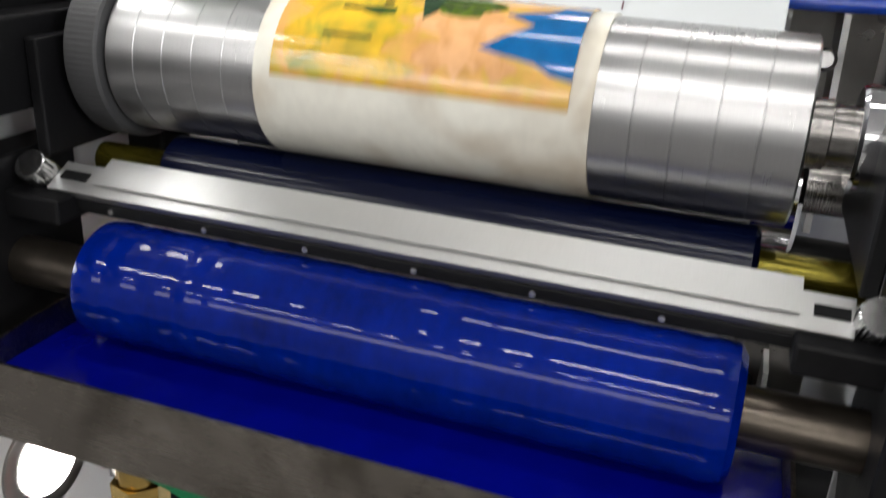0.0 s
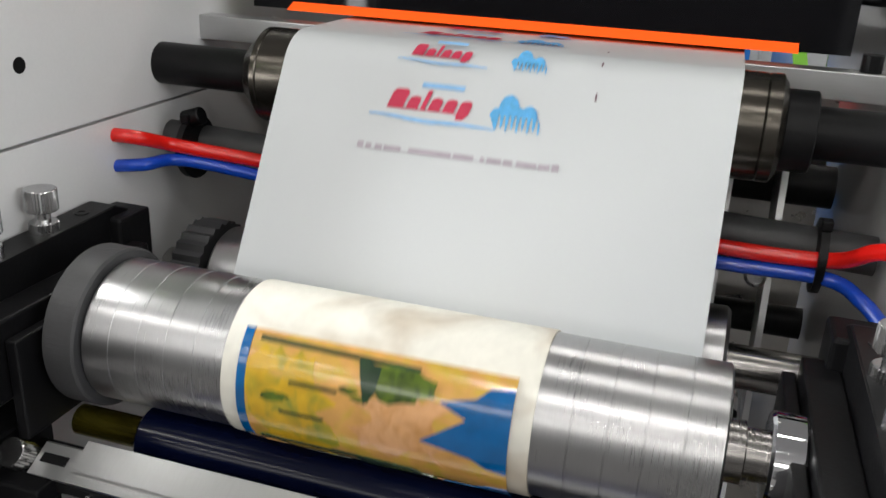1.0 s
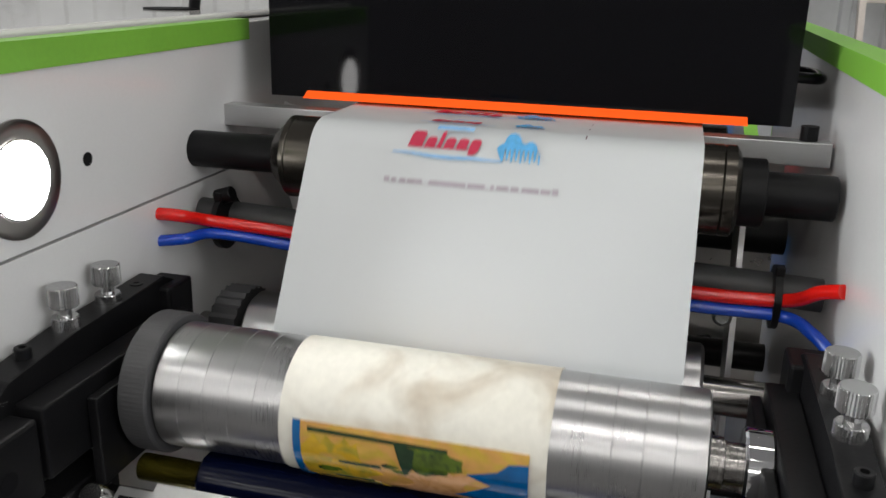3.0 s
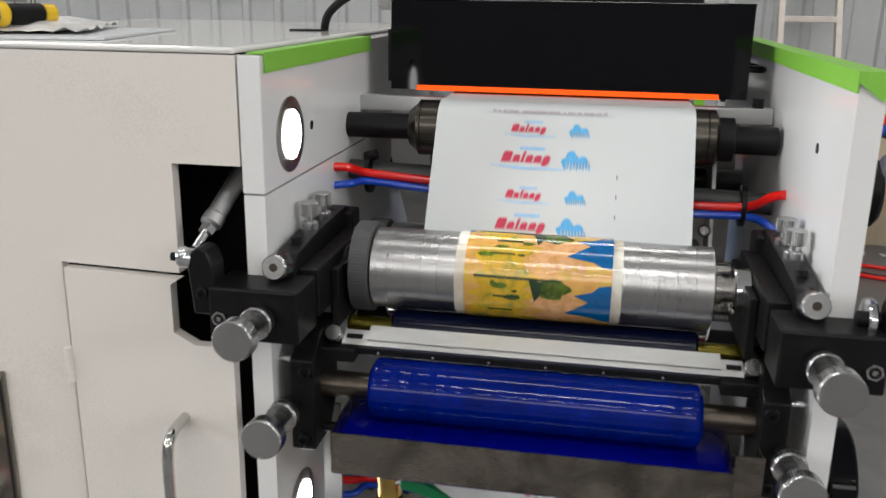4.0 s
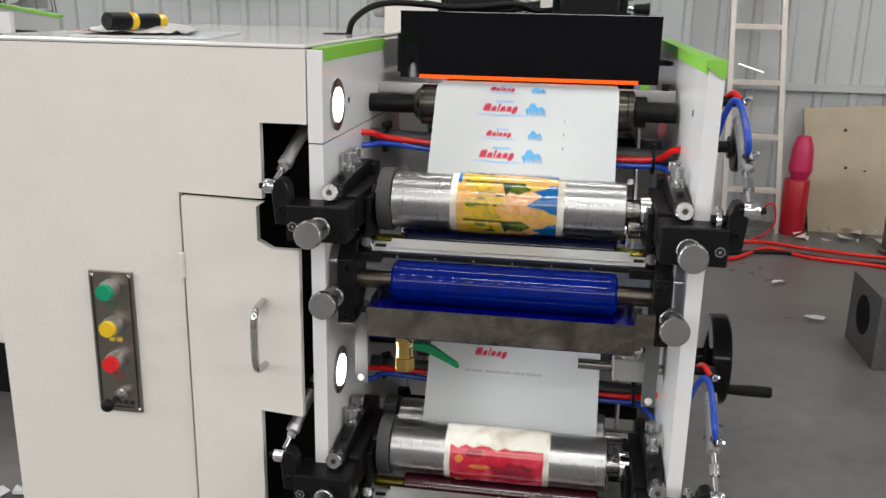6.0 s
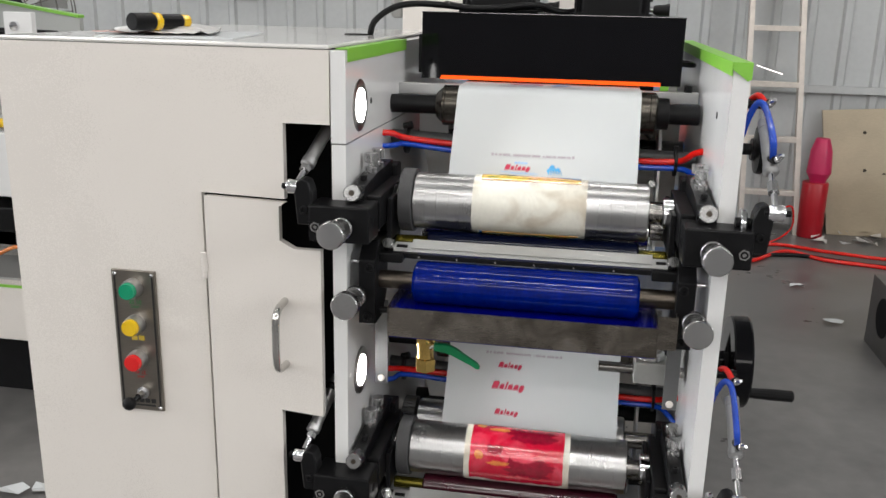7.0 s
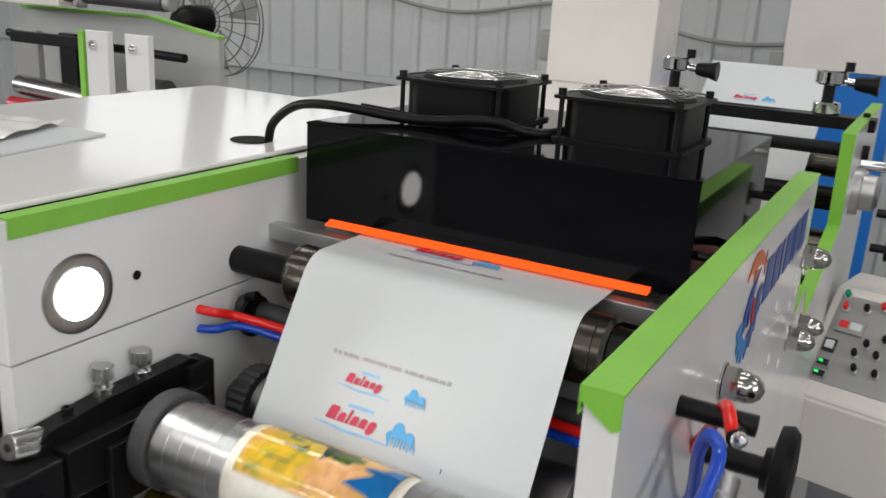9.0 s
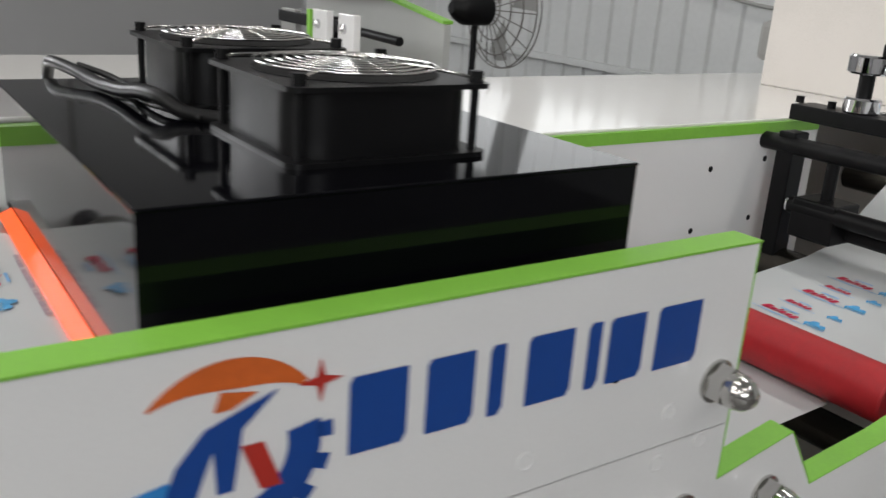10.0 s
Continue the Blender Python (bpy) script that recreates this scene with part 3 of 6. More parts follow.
for ob in scene.objects:
    # the outer plate and what is fixed to its face, nudged out and down to fit the camera's view
    if ob.parent is None and ob.name.split(".")[0] in ("right_side_plate", "dome_nut", "vinyl_mark"):
        ob.location += Vector((0.003, 0, -0.0015))


# ---- printing stations ----
PY, PZ, PR, PLATE_R = 0.472, 1.060, 0.0510, 0.0530   # plate cylinder
IY, IZ, IR = 0.674, 1.212, 0.040                     # idler over the web
TURN_TIME = 0.6460


def web_line():
    """The straight run of the web: where it leaves the plate cylinder and where it meets the idler."""
    # cross tangent of two circles: plate on the web's front, idler on its back
    d = Vector((IY - PY, IZ - PZ))
    ra, rb = PLATE_R + 0.0015, IR + 0.0014
    best = None
    for s in (-1, 1):
        th = math.atan2(d.y, d.x) + s * math.acos((ra + rb) / d.length)
        n = Vector((math.cos(th), math.sin(th)))
        a, b = Vector((PY, PZ)) + n * ra, Vector((IY, IZ)) - n * rb
        if best is None or a.x > best[0].x:
            best = (a, b, n)
    return best


WA, WB, WN = web_line()


def fillet(corners, n=8):
    """A closed run with rounded corners, from (y, z, radius) corners."""
    pts = []
    k = len(corners)
    for i in range(k):
        p, c, q = Vector(corners[i - 1][:2]), Vector(corners[i][:2]), Vector(corners[(i + 1) % k][:2])
        a, b, r = (p - c).normalized(), (q - c).normalized(), corners[i][2]
        half = a.angle(b) / 2
        mid = c + (a + b).normalized() * (r / math.sin(half))
        t0, t1 = c + a * (r / math.tan(half)) - mid, c + b * (r / math.tan(half)) - mid
        turn = t0.angle_signed(t1)
        for j in range(n + 1):
            w = -turn * j / n
            pts.append((mid.x + t0.x * math.cos(w) - t0.y * math.sin(w), mid.y + t0.x * math.sin(w) + t0.y * math.cos(w)))
    return pts


REPEAT = 0.360     # length of web printed in one turn


def run_length(pts):
    return sum(math.hypot(c - a, d - b) for (a, b), (c, d) in zip(pts, pts[1:] + pts[:1]))


def web_path(dz):
    """A closed run for the web: up from the nip, over the idler, through the dryer and back below."""
    run = (WB - WA).normalized()
    flat = IZ + IR + 0.0014
    corner = WA + run * ((flat - WA.y) / run.y)
    start = WA - run * 0.10
    lo, hi = 0.2, 0.6
    for _ in range(40):
        ext = (lo + hi) / 2
        pts = fillet([(start.x, start.y, 0.045), (corner.x, corner.y, IR + 0.0014), (IY + ext, flat, 0.05), (IY + ext, start.y - 0.02, 0.05)])
        lo, hi = (ext, hi) if run_length(pts) < 4 * REPEAT else (lo, ext)
    return [(y, z + dz) for y, z in pts]


def on_cyl(bm, outline, r, dz, thick=0.0006):
    """Lays an outline of (x, degrees from the top towards the front) on the cylinder, finely cut along the turn."""
    n = len(outline)
    fine = []
    for i in range(n):
        (xa, ta), (xb, tb) = outline[i], outline[(i + 1) % n]
        k = max(1, int(abs(tb - ta) / 5))
        for j in range(k):
            fine.append((xa + (xb - xa) * j / k, ta + (tb - ta) * j / k))
    flat = [bm.verts.new((x, t, 0)) for x, t in fine]
    face = bm.faces.new(flat)
    return face


def cyl_patch(outline, dz, lift):
    """A thin relief patch wrapped on the plate cylinder."""
    bm = B()
    on_cyl(bm, outline, 1, dz)
    lo = min(t for _, t in outline)
    hi = max(t for _, t in outline)
    t = math.floor(lo / 6) * 6 + 6
    while t < hi:
        bmesh.ops.bisect_plane(bm, geom=bm.verts[:] + bm.edges[:] + bm.faces[:], plane_co=(0, t, 0), plane_no=(0, 1, 0))
        t += 6
    bmesh.ops.triangulate(bm, faces=[f for f in bm.faces if len(f.verts) > 4])
    top = bm.faces[:]
    ext = bmesh.ops.extrude_face_region(bm, geom=top)
    for v in [g for g in ext["geom"] if isinstance(g, bmesh.types.BMVert)]:
        v.co.z = 1.0
    r0, r1 = PLATE_R - 0.0004, PLATE_R + lift
    for v in bm.verts:
        r, a = (r1 if v.co.z > 0.5 else r0), radians(v.co.y)
        v.co = Vector((v.co.x, PY - r * math.sin(a), PZ + dz + r * math.cos(a)))
    return bm


def wavy(x0, x1, t0, t1, rng, n=9, ax=0.004, at=5):
    pts = []
    for i in range(n):
        pts.append((x0 + (x1 - x0) * i / n, t0 + rng.uniform(-at, at)))
    for i in range(n):
        pts.append((x1 + rng.uniform(-ax, ax), t0 + (t1 - t0) * i / n))
    for i in range(n):
        pts.append((x1 + (x0 - x1) * i / n, t1 + rng.uniform(-at, at)))
    for i in range(n):
        pts.append((x0 + rng.uniform(-ax, ax), t1 + (t0 - t1) * i / n))
    return pts


def blob(cx, ct, rx, rt, rng, n=14):
    return [(cx + rx * math.cos(2 * math.pi * i / n) * rng.uniform(0.7, 1.15), ct + rt * math.sin(2 * math.pi * i / n) * rng.uniform(0.7, 1.15)) for i in range(n)]


def plate_cylinder(dz, kind):
    z = PZ + dz
    lab = "turned steel plate cylinder with an amber printing plate, turning" if kind == "amber" else "turned steel plate cylinder with a red printing plate, turning"
    c = thing("plate_cylinder", (CX, PY, z), lab, "cylinder", "plate cylinders")
    x0, x1 = -0.350, 0.063
    bm = B()
    L = x1 - x0
    r = PR
    prof = [(0, r - 0.0015), (0.0012, r)]
    for g in (0.022, 0.043, 0.064, 0.085, L - 0.085, L - 0.064, L - 0.043, L - 0.022):
        prof += [(g - 0.0006, r), (g - 0.0003, r - 0.0004), (g + 0.0003, r - 0.0004), (g + 0.0006, r)]
    prof += [(L - 0.0012, r), (L, r - 0.0015)]
    part("cylinder_body", lathe(bm, (x0, PY, z), (x1, PY, z), prof, 72), M_BRUSHED, c, smooth=20)
    bm = B()
    lathe(bm, (x1, PY, z), (0.14, PY, z), [(0, 0.019), (0.012, 0.019), (0.013, 0.016), (0.03, 0.016), (0.031, 0.013), (0.075, 0.013)], 32)
    part("journal", bm, M_SHAFT, c, "stepped steel journal", smooth=30)
    bm = B()
    lathe(bm, (-0.42, PY, z), (x0, PY, z), [(0, 0.013), (0.026, 0.013), (0.027, 0.024), (0.036, 0.024), (0.037, 0.020), (0.075, 0.020)], 32)
    part("journal", bm, M_SHAFT, c, "stepped steel journal", smooth=30)
    part("bearing_ring", lathe(B(), (0.088, PY, z), (0.108, PY, z), [(0, 0.016), (0, 0.027), (0.002, 0.0285), (0.018, 0.0285), (0.020, 0.027), (0.020, 0.016)], 40), M_CHROME, c, smooth=30)
    # helical gear
    bm = B()
    n = 190
    rings = []
    for i, (gx, rr) in enumerate(((-0.376, 0.0), (-0.376, 0.97), (-0.3745, 1), (-0.3525, 1), (-0.351, 0.97), (-0.351, 0.0))):
        ring = []
        for k in range(n):
            a = 2 * math.pi * (k + (i >= 2) * 2.6) / n
            rad = (0.0578 * rr - (0.0005 if k % 2 else 0)) if rr else 0.045
            ring.append(bm.verts.new((gx, PY + rad * math.sin(a), z + rad * math.cos(a))))
        rings.append(ring)
    for r0, r1 in zip(rings, rings[1:]):
        for k in range(n):
            bm.faces.new((r0[k], r0[(k + 1) % n], r1[(k + 1) % n], r1[k]))
    bm.faces.new(rings[0][::-1])
    bm.faces.new(rings[-1])
    part("helical_gear", bm, M_RUBBER, c, "dark grey helical gear")
    # mounting tape all round, then the plate over two thirds of the turn
    px0, px1 = -0.243, -0.043
    bm = B()
    lathe(bm, (px0, PY, z), (px1, PY, z), [(0, PR - 0.001), (0, PLATE_R - 0.0006), (px1 - px0, PLATE_R - 0.0006), (px1 - px0, PR - 0.001)], 72)
    part("mounting_tape", bm, M_TAPE, c, "cream mounting tape, smudged", smooth=30)
    rng = random.Random(5 if kind == "amber" else 8)
    ax0, ax1 = px0 + 0.012, px1 - 0.012
    lead, trail = 0.0, -238.0
    def P(name, outline, lift, m, label=""):
        part(name, cyl_patch(outline, dz, lift), m, c, label)
    if kind == "amber":
        P("printing_plate", [(ax0, trail), (ax1, trail), (ax1, lead), (ax0, lead)], 0.0008, M_AMBER, "amber polymer printing plate")
        P("plate_edge", [(ax0, trail), (ax0 + 0.006, trail), (ax0 + 0.006, lead - 150), (ax0, lead - 150)], 0.0013, M_TEAL)
        P("yellow_field", wavy(ax0 + 0.017, ax0 + 0.080, -120, lead - 4, rng, 14, 0.014, 4), 0.0012, M_YELLOW)
        P("yellow_field", wavy(ax0 + 0.012, ax0 + 0.060, -225, -135, rng, 10, 0.010, 4), 0.0012, M_YELLOW)
        for k in range(3):
            t = -14 - 78 * k
            P("peach_field", wavy(ax0 + 0.086, ax0 + 0.138, t - 46, t, rng, 10, 0.010, 7), 0.0012, M_PEACH)
            P("teal_field", [(ax1, t - 2), (ax1, t - 60), (ax1 - 0.014, t - 58), (ax1 - 0.022, t - 50), (ax1 - 0.044, t - 44), (ax1 - 0.026, t - 36), (ax1 - 0.040, t - 26), (ax1 - 0.054, t - 16), (ax1 - 0.022, t - 10), (ax1 - 0.012, t - 4)], 0.0014, M_TEAL)
            P("olive_blob", blob(ax0 + 0.106, t - 50, 0.022, 13, rng, 18), 0.0016, M_OLIVE)
            for j in range(4):
                P("green_smudge", blob(ax0 + rng.uniform(0.02, 0.085), t - rng.uniform(5, 60), rng.uniform(0.004, 0.011), rng.uniform(2, 5), rng, 9), 0.0014, M_OLIVE)
            for j in range(3):
                P("amber_smudge", blob(ax0 + rng.uniform(0.01, 0.14), t - rng.uniform(5, 62), rng.uniform(0.005, 0.014), rng.uniform(2, 6), rng, 10), 0.0013, M_AMBER)
            P("dark_streak", [(ax0 + 0.078, t - 62), (ax0 + 0.094, t - 58), (ax0 + 0.092, t - 40), (ax0 + 0.086, t - 32)], 0.0017, M_DARKREL)
            P("dark_line", [(ax0 + 0.012, t - 64), (ax0 + 0.118, t - 62), (ax0 + 0.118, t - 59.5), (ax0 + 0.012, t - 60.5)], 0.0018, M_DARKREL)
            P("dark_dash", [(ax0 + 0.036, t - 38), (ax0 + 0.068, t - 38), (ax0 + 0.068, t - 35.5), (ax0 + 0.036, t - 35.5)], 0.0018, M_DARKREL)
            P("dark_dash", [(ax0 + 0.030, t - 16), (ax0 + 0.060, t - 16), (ax0 + 0.060, t - 14), (ax0 + 0.030, t - 14)], 0.0018, M_DARKREL)
    else:
        edge = wavy(ax0 - 0.001, ax1 + 0.001, trail, lead, rng, 12, 0.0006, 5)
        P("printing_plate", edge, 0.0008, M_REDPLATE, "red inked polymer printing plate")
        for k in range(3):
            t = -20 - 76 * k
            P("crimson_field", wavy(ax0 + 0.075, ax1 - 0.02, t - 36, t, rng, 9, 0.012, 6), 0.0012, M_REDDARK)
            P("orange_blob", blob(ax0 + 0.055, t - 26, 0.022, 5, rng), 0.0014, M_ORANGE)
            P("orange_blob", blob(ax0 + 0.016, t - 40, 0.009, 10, rng), 0.0014, M_ORANGE)
            P("crimson_streak", wavy(ax0 + 0.03, ax0 + 0.06, t - 60, t - 45, rng, 5, 0.004, 3), 0.0013, M_REDDARK)
    return c


def plain_roll(name, dz, y, z, x0, x1, r, m, label, shafts, category="roller", smooth=30, prof=None):
    t = thing(name, ((x0 + x1) / 2, y, z + dz), label, category)
    bm = B()
    if prof is None:
        lathe(bm, (x0, y, z + dz), (x1, y, z + dz), [(0, r - 0.003), (0.003, r), (x1 - x0 - 0.003, r), (x1 - x0, r - 0.003)], 56)
    else:
        lathe(bm, (x0, y, z + dz), (x1, y, z + dz), prof, 56)
    part("roll_body", bm, m, t, smooth=smooth)
    for a, b, rr, sm in shafts:
        part("shaft_end", cyl(B(), (a, y, z + dz), (b, y, z + dz), rr, 32, 0.001), sm, t, smooth=30)
    return t


def web(dz, full):
    """The paper web as one sheet, with the dryer run above for the upper station."""
    x0, x1 = -0.307, 0.046
    w = thing("paper_web", (CX, WA.x, WA.y + dz), "white paper web running up over the idler, with printed marks", "paper web", "paper webs")
    path = web_path(dz)
    bm = B()
    up = [(y, z) for y, z in path] + [path[0]]
    lo = [bm.verts.new((x0, y, z)) for y, z in up[:-1]]
    hi = [bm.verts.new((x1, y, z)) for y, z in up[:-1]]
    n = len(lo)
    for i in range(n):
        j = (i + 1) % n
        bm.faces.new((lo[i], lo[j], hi[j], hi[i]))
    ob = part("paper_sheet", bm, M_PAPER, w, smooth=50)
    return w, path


BLUE_Y, BLUE_Z, BLUE_R = 0.386, 0.931, 0.0375
ANY, ANZ, ANR = 0.454, 0.9855, 0.0235
for dz, kind in ((0.0, "amber"), (-PITCH, "red")):
    plain_roll("impression_roll", dz, 0.556, 1.007, -0.352, 0.074, 0.046, M_CHROME, "polished chrome impression roll behind the web", [(0.074, XR - 0.002, 0.017, M_SHAFT), (-0.41, -0.352, 0.017, M_SHAFT)])
    plain_roll("chrome_roll", dz, 0.652, 1.026, -0.375, 0.066, 0.046, M_BRUSHED, "polished steel roll behind the web", [(0.066, XR - 0.002, 0.0175, M_SHAFT), (-0.438, -0.375, 0.0175, M_SHAFT)])
    t = plain_roll("idler_roll", dz, IY, IZ, -0.352, 0.078, IR, M_GUN, "dark bronze idler roll carrying the paper web", [(XL - 0.002, -0.352, 0.0185, M_OXIDE), (0.10, XR - 0.002, 0.0195, M_OXIDE), (0.078, 0.10, 0.030, M_OXIDE)],
                   prof=[(0, 0.026), (0.012, 0.036), (0.014, IR), (0.018, IR), (0.019, IR - 0.001), (0.020, IR), (0.415, IR), (0.416, IR - 0.001), (0.417, IR), (0.426, IR), (0.430, 0.034)])
    plain_roll("anilox_roll", dz, ANY, ANZ, -0.325, 0.052, ANR, M_NAVY if kind == "amber" else M_MAROON, "dark glossy ink transfer roll under the plate cylinder", [(-0.385, -0.325, 0.0115, M_YSHAFT), (0.052, 0.112, 0.0115, M_YSHAFT)])
    n = 0.39
    prof = [(0, BLUE_R - 0.006), (0.004, BLUE_R - 0.001)]
    rng = random.Random(3)
    k = 0.006
    while k < n - 0.02:
        # swollen rings of wet ink between shallow marks
        w, swell = min(rng.uniform(0.016, 0.034), n - 0.006 - k), rng.uniform(0.0003, 0.0009)
        prof += [(k + w * j / 6, BLUE_R - 0.0005 + swell * math.sin(math.pi * j / 6)) for j in range(6)]
        k += w
    prof += [(n - 0.004, BLUE_R - 0.001), (n, BLUE_R - 0.006)]
    plain_roll("ink_fountain_roll", dz, BLUE_Y, BLUE_Z, -0.335, 0.055, BLUE_R, M_INK if kind == "amber" else M_REDINK, "fountain roll wet with blue ink" if kind == "amber" else "fountain roll wet with red ink",
               [(-0.400, -0.335, 0.0165, M_BROWN), (0.055, 0.122, 0.0165, M_BROWN)], prof=prof)

cylinder_up = plate_cylinder(0.0, "amber")
cylinder_low = plate_cylinder(-PITCH, "red")
web_up, path_up = web(0.0, True)
web_low, path_low = web(-PITCH, False)


# ---- print on the web ----
def flat(bm, pts, slot):
    f = bm.faces.new([bm.verts.new((x, y, 0.0)) for x, y in pts])
    f.material_index = slot


def motif(kind, red_only):
    """One printed mark, drawn flat about its own middle: x across the web, y along its run."""
    bm = B()
    rng = random.Random(len(kind))
    if kind == "bar":
        x, low, top = -0.083, -0.0021, []
        for w, gap in ((0.005, 0.002), (0.0045, 0.003), (0.006, 0.0012), (0.014, 0.006), (0.034, 0.0015), (0.016, 0.005), (0.003, 0.0022), (0.011, 0.0015), (0.007, 0.003), (0.015, 0.0015), (0.008, 0.002), (0.005, 0.0)):
            # blocks of one dashed bar on a hairline base
            h = 0.003 if w == 0.005 else 0.0021
            top += [(x, low + 0.0003), (x, h), (x + w, h), (x + w, low + 0.0003)]
            x += w + gap
        flat(bm, [(-0.083, low)] + top + [(x, low)], 2)
        return bm
    k = 1.0 if kind == "large" else 0.72
    cx = -0.029
    # the red mark: plain slanted blocks, the first and third tall, on one hairline
    x, sl, hair = cx - 0.037 * k, 0.28, 0.0009 * k
    top, foot = [], []
    for w, h0, h1 in ((0.0130, 0.0, 1.45), (0.0092, 0.0, 1.0), (0.0036, 0.0, 1.5), (0.0092, 0.0, 1.0), (0.0092, 0.0, 1.0), (0.0092, -0.4, 1.0)):
        w, h0, h1 = w * k, h0 * 0.011 * k, h1 * 0.011 * k
        r = min(w * 0.4, 0.003 * k)
        edge = [(0, hair), (0, h1 - r), (0.3 * r, h1 - 0.3 * r), (r, h1), (w - r, h1), (w - 0.3 * r, h1 - 0.3 * r), (w, h1 - r), (w, hair)]
        top += [(x + u + v * sl, v) for u, v in edge]
        foot += [(x, 0), (x, h0), (x + w * 0.55, h0), (x + w, 0)] if h0 < 0 else [(x, 0), (x + w, 0)]
        x += w + 0.0024 * k
    flat(bm, top + foot[::-1], 0)
    if red_only:
        return bm
    n = 12
    up = [(cx - 0.050 * k + 0.100 * k * i / n, -0.0052 * k - 0.0022 * k * i / n + 0.0005 * math.sin(i * 0.9)) for i in range(n + 1)]
    dn = [(a, b - 0.0014 * k - 0.0020 * k * math.sin(math.pi * i / n) + 0.0003 * (i % 2)) for i, (a, b) in enumerate(up)]
    flat(bm, up + dn[::-1], 1)
    flat(bm, [(cx - 0.012 * k, 0.0185 * k), (cx + 0.022 * k, 0.0185 * k), (cx + 0.023 * k, 0.0225 * k), (cx - 0.011 * k, 0.0225 * k)], 1)
    # splash: round heads above, a fringe of thin strips below
    sx = 0.0345 if kind == "large" else 0.0375
    heads = ((-0.014, 0.0, 0.0065), (-0.005, 0.006, 0.0085), (0.003, 0.0, 0.008), (0.012, 0.002, 0.0072), (0.0175, -0.003, 0.005))
    pts = []
    for i in range(34):
        u = -0.020 + 0.042 * i / 33
        pts.append((sx + 0.93 * u * k, 1.35 * k * max(h + math.sqrt(max(0.0, r * r - (u - c) ** 2)) if abs(u - c) < r else -0.002 for c, h, r in heads)))
    low = []
    for i in range(17):
        u = 0.022 - 0.0022 * i
        deep = (-0.0085 if i % 4 == 0 else -0.0065) if i % 2 == 0 else 0.003
        low += [(sx + 0.93 * (u + 0.0002) * k, deep * k), (sx + 0.93 * (u - 0.0011) * k, deep * k)]
    flat(bm, pts + low, 3)
    return bm


OFFSETS = (("bar", 0.0), ("small", 0.030), ("large", 0.0745), ("small", 0.126), ("large", 0.1705), ("bar", 0.2030))
M_SPLASH = mat("mid_blue_print", (0.09, 0.40, 0.74), 0.45, vary=0.3, scale=120, fine=500)
MOTIF_MATS = (M_PRED, M_PLIGHT, M_PGREY, M_SPLASH)
MOVING = []


def printed_run(w, dz, red_only):
    """All marks of one web: four repeats, each a part that travels with the paper."""
    made = {}
    for rep in range(4):
        for i, (kind, off) in enumerate(OFFSETS):
            if kind not in made:
                bm = motif(kind, red_only)
                bm.transform(Matrix.Translation(ORG[w.name]))
                ob = part("printed_mark", bm, MOTIF_MATS, w)
                made[kind] = ob.data
            else:
                ob = new("printed_mark", made[kind])
                ob.parent = w
                ORG[ob.name] = ORG[w.name]
            MOVING.append((ob, w, dz, rep * REPEAT + off))
        for k in range(3) if not red_only else ():
            if "tick" not in made:
                bm = B()
                flat(bm, [(-0.0006, -0.003), (0.0006, -0.003), (0.0006, 0.003), (-0.0006, 0.003)], 0)
                bm.transform(Matrix.Translation(ORG[w.name]))
                ob = part("register_tick", bm, (M_PDARK,), w)
                made["tick"] = ob.data
            else:
                ob = new("register_tick", made["tick"])
                ob.parent = w
                ORG[ob.name] = ORG[w.name]
            MOVING.append((ob, w, dz, rep * REPEAT + 0.09 + 0.028 * k))


printed_run(web_up, 0.0, False)
printed_run(web_low, -PITCH, True)


# ---- station hardware ----
def X(s, d):
    return CX + s * d


def mirror_box(bm, s, d0, d1, y0, y1, z0, z1, bev=0.002):
    a, b = sorted((X(s, d0), X(s, d1)))
    return box(bm, a, b, y0, y1, z0, z1, bev)


def socket_screw(parent, x, y, z, r=0.0055):
    o = part("socket_screw", lathe(B(), (x, y + 0.002, z), (x, y - 0.006, z), [(0, r), (0.006, r), (0.007, r - 0.001), (0.007, r * 0.55), (0.003, r * 0.5)], 20), M_OXIDE, parent, smooth=30)
    return o


